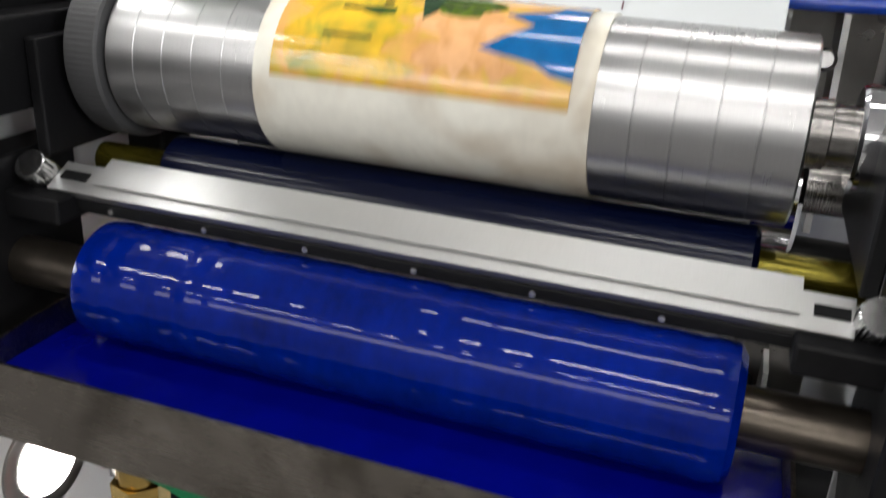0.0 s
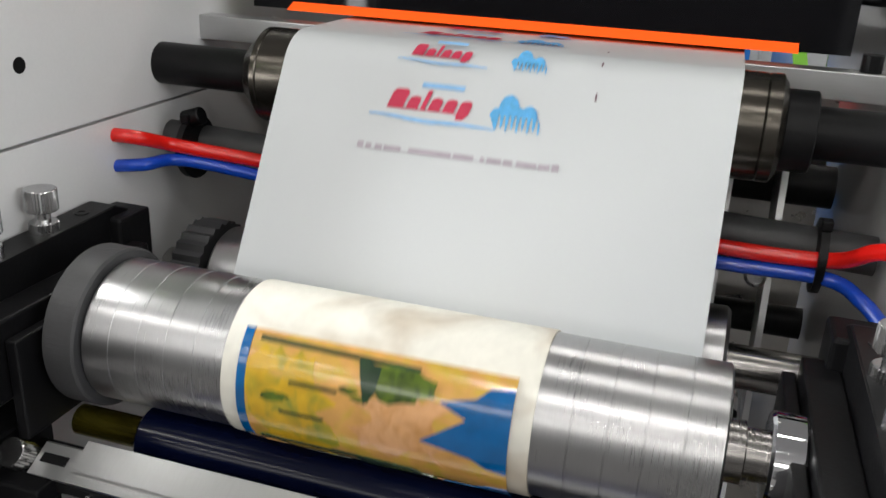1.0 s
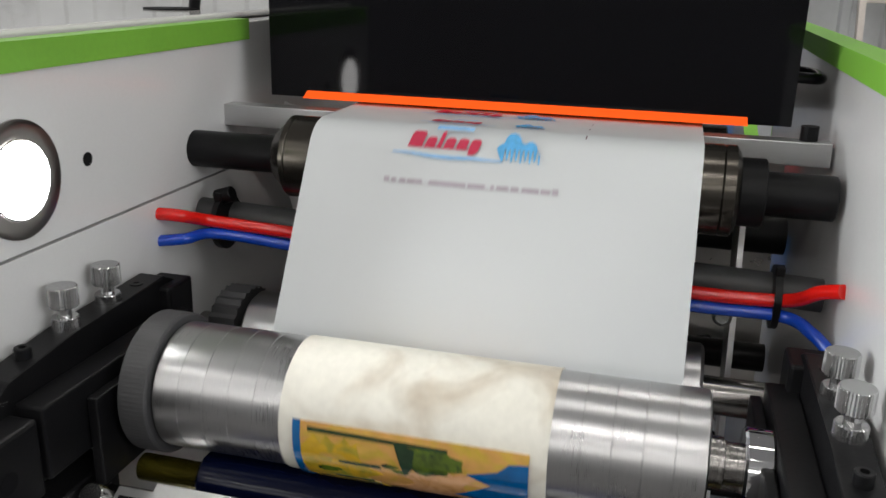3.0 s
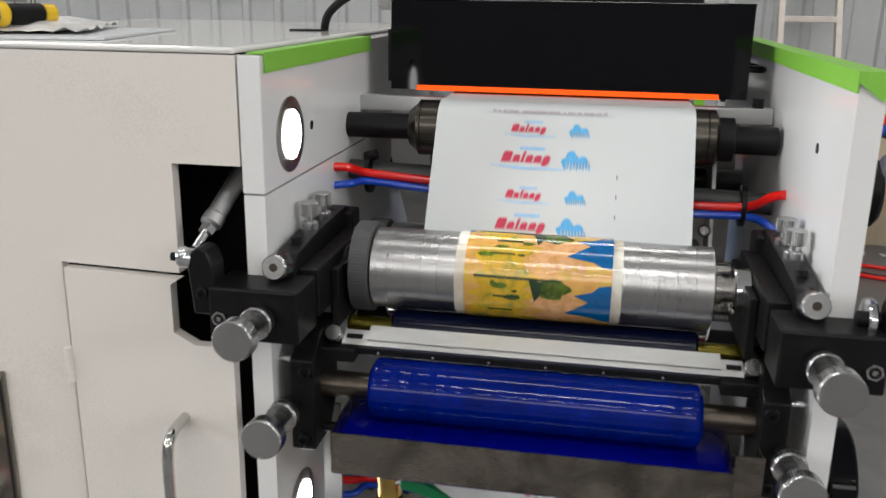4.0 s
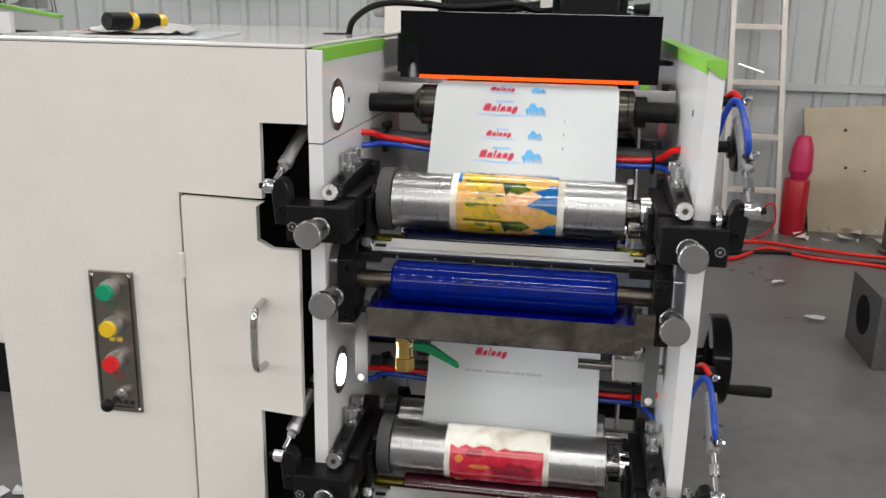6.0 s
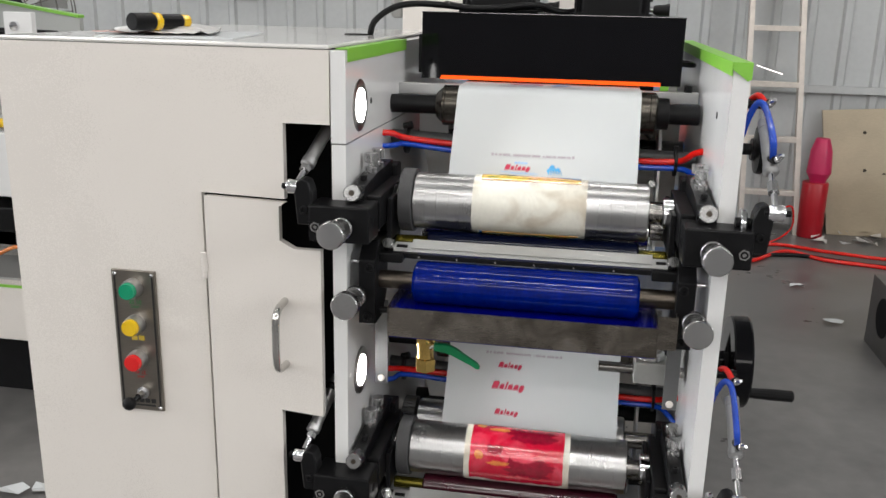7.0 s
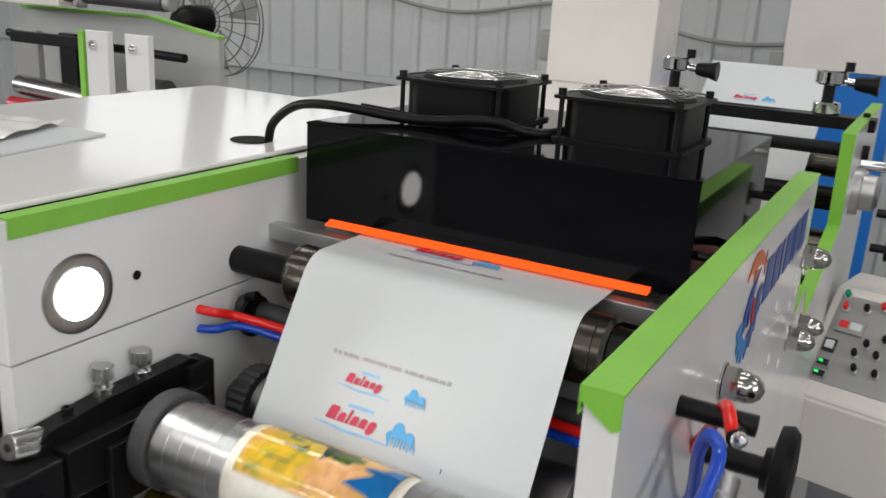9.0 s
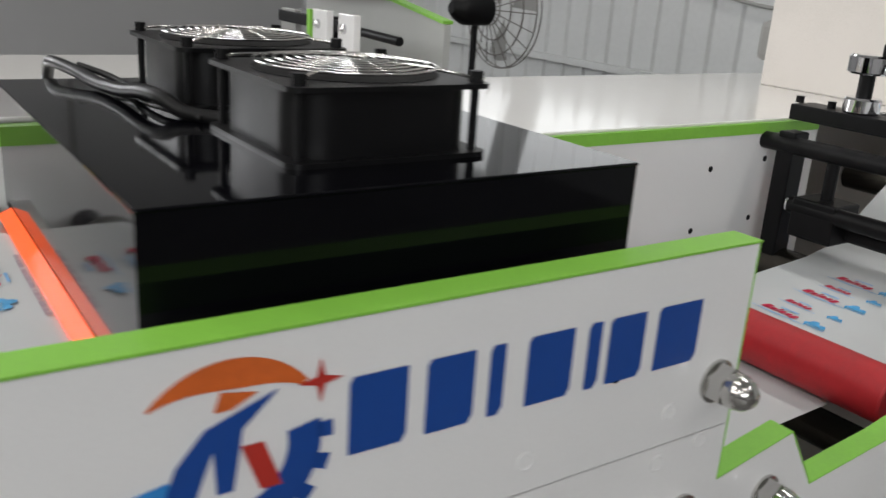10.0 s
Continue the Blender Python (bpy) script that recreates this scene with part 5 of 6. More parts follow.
# ---- dryer ----
def dryer():
    d = thing("dryer_box", (CX, 0.96, 1.26), "glossy black sheet metal dryer box over the web", "dryer")
    x0, x1, y0, y1, z0, z1 = -0.404, 0.126, 0.765, 1.172, 1.257, 1.392
    bm = B()
    box(bm, x0, x1, y0, y0 + 0.004, z0, z1 - 0.003)
    part("front_panel", bm, M_BLACKGLOSS, d)
    bm = B()
    box(bm, x0, x1, y1 - 0.004, y1, z0, z1 - 0.003)
    part("back_panel", bm, M_BLACKGLOSS, d)
    for a in (x0, x1 - 0.004):
        bm = B()
        box(bm, a, a + 0.004, y0 + 0.004, y1 - 0.004, z0, z1 - 0.003)
        part("end_panel", bm, M_BLACKGLOSS, d)
    part("lid", box(B(), x0 - 0.001, x1 + 0.001, y0 - 0.001, y1 + 0.001, z1 - 0.003, z1, 0.0012), M_BLACKGLOSS, d)
    part("glowing_slot", prism(B(), [(y0 - 0.0145, 1.2575), (y0 - 0.0008, 1.2640), (y0 - 0.0008, 1.2575)], "x", -0.362, 0.086), M_UV, d, "orange red glow of the dryer slot")
    part("support_bar", box(B(), XL, XR, 0.735, 0.757, 1.226, 1.2485, 0.001), M_ALU, d, "bright square support bar")
    part("end_bolt", cyl(B(), (0.140, 0.746, 1.2485), (0.140, 0.746, 1.262), 0.008, 14), M_OXIDE, d)
    part("end_ear", box(B(), -0.418, -0.402, 0.80, 0.86, 1.265, 1.345, 0.002), M_OXIDE, d)
    part("lift_handle", tube(B(), [(0.124, 0.80, 1.300), (0.150, 0.81, 1.298), (0.156, 0.84, 1.297), (0.150, 0.87, 1.298), (0.124, 0.88, 1.300)], 0.0055), M_BLACKGLOSS, d, smooth=50)


def rounded(x0, x1, y0, y1, r, n=5):
    pts = []
    for cx, cy, a in ((x1 - r, y1 - r, 0), (x0 + r, y1 - r, 90), (x0 + r, y0 + r, 180), (x1 - r, y0 + r, 270)):
        for i in range(n + 1):
            t = radians(a + 90 * i / n)
            pts.append((cx + r * math.cos(t), cy + r * math.sin(t)))
    return pts


def cooling_fan():
    x, y, z = -0.019, 0.975, 1.392
    f = thing("cooling_fan", (x, y, z), "square black axial fan with a bright wire guard", "fan", "cooling fans")
    h = 0.087
    for a, b in ((z, z + 0.004), (z + 0.054, z + 0.058)):
        part("flange", prism(B(), rounded(x - h, x + h, y - h, y + h, 0.012), "z", a, b), M_BLACKPL, f)
    bm = B()
    prism(bm, rounded(x - 0.079, x + 0.079, y - 0.079, y + 0.079, 0.034, 8), "z", z + 0.004, z + 0.054)
    part("housing", bm, M_BLACKPL, f, smooth=40)
    # a near-black disc on the housing paints the shade down the fan opening
    part("throat", lathe(B(), (x, y, z + 0.0582), (x, y, z + 0.0592), [(0, 0.076), (0.0006, 0.076)], 40), M_OPENSHADE, f, "dark disc painted as the shaded fan throat")
    for sx in (-1, 1):
        for sy in (-1, 1):
            p = part("corner_post", cyl(B(), (x + sx * 0.076, y + sy * 0.076, z + 0.004), (x + sx * 0.076, y + sy * 0.076, z + 0.064), 0.0035, 10), M_OXIDE, f)
            part("post_nut", hexnut(B(), (x + sx * 0.076, y + sy * 0.076, z + 0.058), (x + sx * 0.076, y + sy * 0.076, z + 0.067), 0.006), M_OXIDE, p)
    for i in range(8):
        r = 0.016 + 0.0083 * i
        bm = B()
        seg, rs = 40, 6
        zz = z + 0.0685 - 0.004 * (i / 7) ** 2
        rings = [[bm.verts.new((x + (r + 0.0013 * math.cos(2 * math.pi * j / rs)) * math.cos(2 * math.pi * k / seg), y + (r + 0.0013 * math.cos(2 * math.pi * j / rs)) * math.sin(2 * math.pi * k / seg), zz + 0.0013 * math.sin(2 * math.pi * j / rs))) for j in range(rs)] for k in range(seg)]
        for k in range(seg):
            for j in range(rs):
                bm.faces.new((rings[k][j], rings[(k + 1) % seg][j], rings[(k + 1) % seg][(j + 1) % rs], rings[k][(j + 1) % rs]))
        part("guard_ring", bm, M_NICKEL, f, "chromed wire guard", smooth=60)
    for i in range(4):
        a = radians(45 + 90 * i)
        ca, sa = math.cos(a), math.sin(a)
        part("guard_spoke", tube(B(), [(x + 0.012 * ca, y + 0.012 * sa, z + 0.0665), (x + 0.06 * ca, y + 0.06 * sa, z + 0.066), (x + 0.098 * ca, y + 0.098 * sa, z + 0.0625), (x + 0.107 * ca, y + 0.107 * sa, z + 0.059)], 0.0014, 6, 4), M_NICKEL, f, "chromed wire guard", smooth=60)
    return f


dryer()
fan = cooling_fan()
copy_thing(fan, pose(-0.262, 0.975, 1.392))
cable = thing("fan_cable", (-0.45, 0.84, 1.36), "black braided cable looping from the cabinet to the fans", "cable")
part("sleeve", tube(B(), [(-0.535, 0.838, 1.30), (-0.533, 0.838, 1.345), (-0.520, 0.836, 1.372), (-0.480, 0.832, 1.398), (-0.43, 0.828, 1.407), (-0.37, 0.838, 1.405), (-0.31, 0.848, 1.400), (-0.25, 0.856, 1.402), (-0.20, 0.862, 1.408), (-0.165, 0.868, 1.408), (-0.14, 0.880, 1.399), (-0.115, 0.905, 1.396), (-0.10, 0.93, 1.398)], 0.0068, 12), M_BLACKPL, cable, smooth=50)
part("thin_lead", tube(B(), [(-0.37, 0.842, 1.411), (-0.33, 0.862, 1.405), (-0.28, 0.872, 1.399), (-0.23, 0.868, 1.396), (-0.17, 0.872, 1.398), (-0.12, 0.890, 1.396)], 0.0035, 10), M_BLACKPL, cable, smooth=50)


# ---- next unit behind, console and hall clutter ----
def rear_unit():
    c = thing("rear_cabinet", (-0.75, 2.2, 0), "long white machine cabinet behind the press with green edge tape", "cabinet")
    x0, x1, y0, y1, zt = -1.075, -0.44, 1.30, 2.95, 1.284
    part("side_panel", box(B(), x1 - 0.012, x1, y0, 2.30, 0.02, zt - 0.004), M_PLATE, c)
    part("side_panel", box(B(), x0, x0 + 0.012, y0, y1, 0.02, zt - 0.004), M_WHITE, c)
    part("front_panel", box(B(), x0 + 0.012, x1 - 0.012, y0, y0 + 0.012, 0.02, zt - 0.004), M_WHITE, c)
    part("back_panel", box(B(), x0 + 0.012, x1, y1 - 0.012, y1, 0.02, zt - 0.004), M_WHITE, c)
    part("top_panel", box(B(), x0 - 0.002, x1 - 0.012, y0 - 0.002, y1, zt - 0.003, zt + 0.003, 0.002), M_TOP, c, "glossy white top panel")
    bm = B()
    box(bm, x1, x1 + 0.0014, y0, 2.30, zt - 0.022, zt - 0.001)
    part("edge_tape", bm, M_GREEN, c, "bright green protective tape")
    bm = B()
    box(bm, x1 - 0.012, x1 + 0.001, y0, 2.30, zt - 0.0038, zt - 0.002)
    part("edge_tape", bm, M_GREEN, c, "bright green protective tape")
    for y, z in ((1.98, 1.20), (2.14, 1.21), (1.95, 1.08), (2.12, 1.09)):
        part("tapped_hole", lathe(B(), (x1 - 0.001, y, z), (x1 + 0.0006, y, z), [(0, 0.006), (0.0014, 0.006)], 14), M_OPENSHADE, c)
    t = thing("control_tower", (-0.66, 2.8, zt), "tall plain white steel tower standing on the cabinet", "tower")
    part("tower_body", box(B(), -0.865, -0.50, 2.66, 2.93, zt + 0.003, 2.45, 0.004), M_WHITE, t)
    part("grey_horn", box(B(), -0.928, -0.867, 2.70, 2.80, 1.345, 1.450, 0.016), M_GREYCAP, t, "small grey box on the side")
    part("cable_gland", lathe(B(), (-0.50, 2.72, 1.68), (-0.44, 2.72, 1.68), [(0, 0.018), (0.02, 0.018), (0.022, 0.012), (0.045, 0.014), (0.05, 0.008)], 20), M_CHROME, t, smooth=30)
    # sensor rail with two clamps
    r = thing("sensor_rail", (-0.14, 2.2, 1.3), "black slotted rail carrying two chrome sensor clamps", "rail")
    part("rail_bar", box(B(), -0.425, 0.205, 2.17, 2.24, 1.292, 1.322, 0.002), M_OXIDE, r)
    part("round_rod", cyl(B(), (XL, 2.13, 1.250), (0.205, 2.13, 1.250), 0.017, 24), M_OXIDE, r, smooth=30)
    part("rail_slot", box(B(), -0.20, -0.02, 2.195, 2.212, 1.3215, 1.3228), M_OPENSHADE, r)
    for x in (-0.43, -0.36, 0.18):
        part("rail_bolt", cyl(B(), (x, 2.205, 1.322), (x, 2.205, 1.335), 0.008, 12), M_OXIDE, r)
    for x in (-0.30, 0.085):
        k = part("sensor_clamp", lathe(B(), (x, 2.205, 1.322), (x, 2.205, 1.352), [(0, 0.030), (0.004, 0.033), (0.026, 0.033), (0.03, 0.030)], 28), M_CHROME, r, "chrome clamp ring", smooth=30)
        part("clamp_post", cyl(B(), (x, 2.205, 1.35), (x, 2.205, 1.40), 0.014, 18), M_OXIDE, k, smooth=30)
        part("clamp_head", lathe(B(), (x, 2.205, 1.395), (x, 2.205, 1.43), [(0, 0.034), (0.004, 0.038), (0.031, 0.038), (0.035, 0.034)], 28), M_CHROME, k, smooth=30)
        part("clamp_screw", knurled(B(), (x + 0.04, 2.19, 1.43), (x + 0.04, 2.19, 1.452), 0.011, 16, 0.001), M_BLACKPL, k)
        part("sensor_arm", cyl(B(), (x + 0.03, 2.205, 1.405), (x + 0.085, 2.205, 1.400), 0.010, 16), M_CHROME, k, smooth=30)
        part("sensor_head", lathe(B(), (x + 0.055, 2.205, 1.402), (x + 0.110, 2.205, 1.400), [(0, 0.015), (0.018, 0.019), (0.035, 0.020), (0.055, 0.026), (0.055, 0.020)], 24), M_BLACKPL, k, smooth=30)
    # winding web, red roller and the gear side of the rear unit
    w = thing("rear_paper_web", (-0.14, 2.0, 1.0), "printed white paper web running between the rear rollers", "paper web")
    bm = B()
    prof = [(1.36, 0.98), (1.58, 1.000), (1.70, 1.005), (1.80, 1.015), (2.14, 1.0435), (2.22, 1.060), (2.40, 1.19), (2.60, 1.33), (2.66, 1.40)]
    lo, hi = [bm.verts.new((-0.31, y, z)) for y, z in prof], [bm.verts.new((0.045, y, z)) for y, z in prof]
    for i in range(len(prof) - 1):
        bm.faces.new((lo[i], lo[i + 1], hi[i + 1], hi[i]))
    part("paper_sheet", bm, M_PAPER, w, smooth=60)
    for i, (y, z, a) in enumerate(((1.44, 0.9895, 5.2), (1.52, 0.997, 5.2), (1.83, 1.0175, 4.8), (1.88, 1.0217, 4.8), (1.93, 1.0259, 4.8), (1.99, 1.0310, 4.8), (2.04, 1.0352, 4.8), (2.09, 1.0394, 4.8), (2.50, 1.260, 35), (2.56, 1.302, 35))):
        bm = motif("large" if i % 2 else "small", False)
        bm.transform(pose(-0.146, y, z + 0.0016, a, 0, 0))
        part("printed_mark", bm, MOTIF_MATS, w)
    plain_roll("red_roller", 0.0, 1.70, 1.046, -0.36, 0.125, 0.038, M_REDROLL, "matt red rubber covered roller behind the press", [(0.125, XR, 0.014, M_SHAFT), (XL, -0.36, 0.014, M_SHAFT)])
    for y, z, r_, m in ((2.15, 1.0, 0.042, M_GUN), (2.45, 1.155, 0.030, M_GUN), (2.0, 0.92, 0.03, M_OXIDE), (1.85, 0.88, 0.03, M_GUN)):
        plain_roll("guide_roller", 0.0, y, z, XL + 0.004, XR - 0.004, r_, m, "dark steel guide roller of the rear unit", [])
    b = thing("rear_bearing_stack", (-0.40, 2.05, 1.0), "black bearing housings and rods of the rear unit", "bearing block")
    part("housing", box(B(), -0.405, -0.368, 2.12, 2.165, 0.80, 1.275, 0.003), M_OXIDE, b)
    part("housing_cap", cyl(B(), (-0.368, 2.15, 1.0), (-0.353, 2.15, 1.0), 0.030, 28, 0.002), M_CHROME, b, smooth=30)
    part("tie_rod", cyl(B(), (-0.285, 2.13, 1.15), (-0.285, 2.13, 1.235), 0.012, 16), M_OXIDE, b, smooth=30)
    part("slide_block", box(B(), -0.33, -0.24, 2.09, 2.17, 1.09, 1.165, 0.004), M_OXIDE, b)
    for y, z in ((2.105, 1.145), (2.15, 1.11)):
        part("slide_rod", cyl(B(), (-0.34, y, z), (0.156, y, z), 0.0165, 22), M_OXIDE, b, smooth=30)
        part("rod_cap", cyl(B(), (-0.346, y, z), (-0.34, y, z), 0.0150, 22, 0.001), M_CHROME, b, smooth=30)
    k = thing("clutch_hub", (0.25, 2.05, 1.15), "silver clutch hub with black handles on the plate", "hub")
    part("hub", lathe(B(), (0.187, 2.05, 1.17), (0.26, 2.05, 1.17), [(0, 0.055), (0.02, 0.055), (0.022, 0.042), (0.05, 0.042), (0.06, 0.03)], 32), M_ALU, k, smooth=30)
    for y, z in ((2.03, 1.13), (2.02, 1.05)):
        part("star_knob", lathe(B(), (0.25, y, z), (0.32, y, z), [(0, 0.010), (0.03, 0.010), (0.032, 0.028), (0.048, 0.030), (0.052, 0.022)], 8), M_BLACKPL, k)
    part("pin_handle", lathe(B(), (0.187, 2.1, 1.225), (0.30, 2.1, 1.225), [(0, 0.013), (0.10, 0.013), (0.113, 0.008)], 20), M_CHROME, k, smooth=30)


def console():
    c = thing("control_console", (0.222, 2.0, 0.5), "white sloped control console with buttons and digital meters", "console")
    x0, x1 = 0.222, 0.462
    prof = [(1.84, 0.52), (1.785, 0.745), (1.795, 0.765), (1.99, 0.955), (2.15, 0.955), (2.15, 0.52)]
    bm = B()
    prism(bm, prof, "x", x0, x1)
    bmesh.ops.bevel(bm, geom=bm.edges[:], offset=0.006, segments=2, affect="EDGES")
    part("housing", bm, M_WHITE, c, smooth=30)
    dy, dz = 1.99 - 1.795, 0.955 - 0.765
    ln = math.hypot(dy, dz)
    ang = math.degrees(math.atan2(dz, dy))
    face = Matrix.Translation((x0, 1.795, 0.765)) @ pose(0, 0, 0, ang, 0, 0) @ Matrix.Diagonal((0.54, 0.72, 0.8, 1))
    def on_face(name, bm, m, label="", parent=None, smooth=None):
        bm.transform(face)
        return part(name, bm, m, parent or c, label, smooth)
    f = on_face("face_plate", box(B(), 0.035, 0.43, 0.03, ln / 0.72 - 0.03, 0.0005, 0.004), M_CONSOLE, "grey face plate")
    for u, v in ((0.07, 0.055), (0.07, 0.095)):
        on_face("meter", box(B(), u - 0.028, u + 0.028, v - 0.015, v + 0.015, 0.004, 0.010, 0.001), M_GREYCAP, "", f)
        on_face("meter_screen", box(B(), u - 0.022, u + 0.022, v - 0.011, v + 0.011, 0.0102, 0.0112), M_SCREEN, "", f)
        on_face("digit_bar", box(B(), u - 0.018, u - 0.002, v - 0.001, v + 0.008, 0.0113, 0.0116), M_DISPLAY, "", f)
    on_face("dial_meter", box(B(), 0.042, 0.092, 0.135, 0.180, 0.004, 0.012, 0.001), M_SCREEN, "", f)
    on_face("dial_card", box(B(), 0.050, 0.084, 0.145, 0.174, 0.0122, 0.013), M_PAPER, "", f)
    on_face("tension_unit", box(B(), 0.060, 0.170, 0.21, 0.265, 0.004, 0.016, 0.002), M_GREYCAP, "grey controller with a red display", f)
    on_face("red_display", box(B(), 0.072, 0.108, 0.225, 0.25, 0.0162, 0.017), M_BTN_R, "", f)
    on_face("label_bar", box(B(), 0.115, 0.160, 0.225, 0.25, 0.0162, 0.017), M_PAPER, "", f)
    for i, (u, v, m) in enumerate(((0.07, 0.30, M_BTN_R), (0.06, 0.345, M_BTN_G), (0.15, 0.31, M_BLACKPL), (0.21, 0.33, M_BTN_R), (0.17, 0.15, M_BLACKPL), (0.20, 0.19, M_BLACKPL), (0.19, 0.10, M_BLACKPL), (0.25, 0.16, M_BLACKPL), (0.27, 0.10, M_BLACKPL), (0.26, 0.22, M_BLACKPL), (0.33, 0.13, M_BLACKPL), (0.34, 0.20, M_BLACKPL), (0.31, 0.30, M_BLACKPL), (0.38, 0.27, M_BTN_G))):
        b = on_face("selector", lathe(B(), (u, v, 0.004), (u, v, 0.02), [(0, 0.015), (0.008, 0.015), (0.010, 0.012)], 24), M_ALU, "", f, 30)
        on_face("knob", lathe(B(), (u, v, 0.012), (u, v, 0.05), [(0, 0.012), (0.016, 0.012), (0.020, 0.009)], 20), m, "", b, 30)
    arm = part("mounting_arm", box(B(), 0.188, 0.224, 1.95, 2.10, 0.60, 0.75), M_PLATE, c)
    c.rotation_euler = (0, 0, radians(-11))
    c.location.x -= 0.018


def white_board():
    b = thing("partition_board", (0.0, 4.2, 0.0), "tall cream board with a bright blue lower field", "board")
    part("upper_field", box(B(), -0.346, 0.135, 4.20, 4.24, 1.30, 3.2, 0.004), M_WHITE, b)
    part("lower_field", box(B(), -0.335, 0.155, 4.205, 4.235, 0.0, 1.298), M_BLUEBOARD, b, "bright blue lower field")
    part("clip", box(B(), -0.40, -0.34, 4.19, 4.21, 1.30, 1.37, 0.004), M_GREYCAP, b)
    part("hung_sheet", box(B(), -0.43, -0.35, 4.185, 4.19, 1.62, 1.90), M_PAPER, b, "small hanging paper")


def ladder():
    l = thing("step_ladder", (1.2, 4.85, 0), "tall aluminium step ladder leaning against the wall", "ladder")
    feet = ((0.96, 4.80, 0.0), (1.305, 4.80, 0.0))
    tops = ((0.82, 5.02, 3.1), (1.09, 5.02, 3.1))
    for a, b in zip(feet, tops):
        n = Vector((0.022, 0, 0))
        bm = B()
        v = []
        for p in (a, b):
            for dx, dy in ((-0.016, -0.03), (0.016, -0.03), (0.016, 0.03), (-0.016, 0.03)):
                v.append(bm.verts.new((p[0] + dx, p[1] + dy, p[2])))
        for q in ((0, 1, 5, 4), (1, 2, 6, 5), (2, 3, 7, 6), (3, 0, 4, 7), (3, 2, 1, 0), (4, 5, 6, 7)):
            bm.faces.new([v[i] for i in q])
        part("stile", bm, M_LADDER, l)
    for i in range(9):
        f = (0.27 + 0.345 * i) / 3.1
        a, b = Vector(feet[0]).lerp(Vector(tops[0]), f), Vector(feet[1]).lerp(Vector(tops[1]), f)
        bm = B()
        box(bm, a.x + 0.012, b.x - 0.012, a.y - 0.03, a.y + 0.03, a.z - 0.018, a.z + 0.016, 0.003)
        part("rung", bm, M_LADDER, l)
    bm = B()
    part("brace", cyl(B(), (1.13, 4.92, 1.02), (0.97, 4.93, 1.07), 0.006, 10), M_CHROME, l)


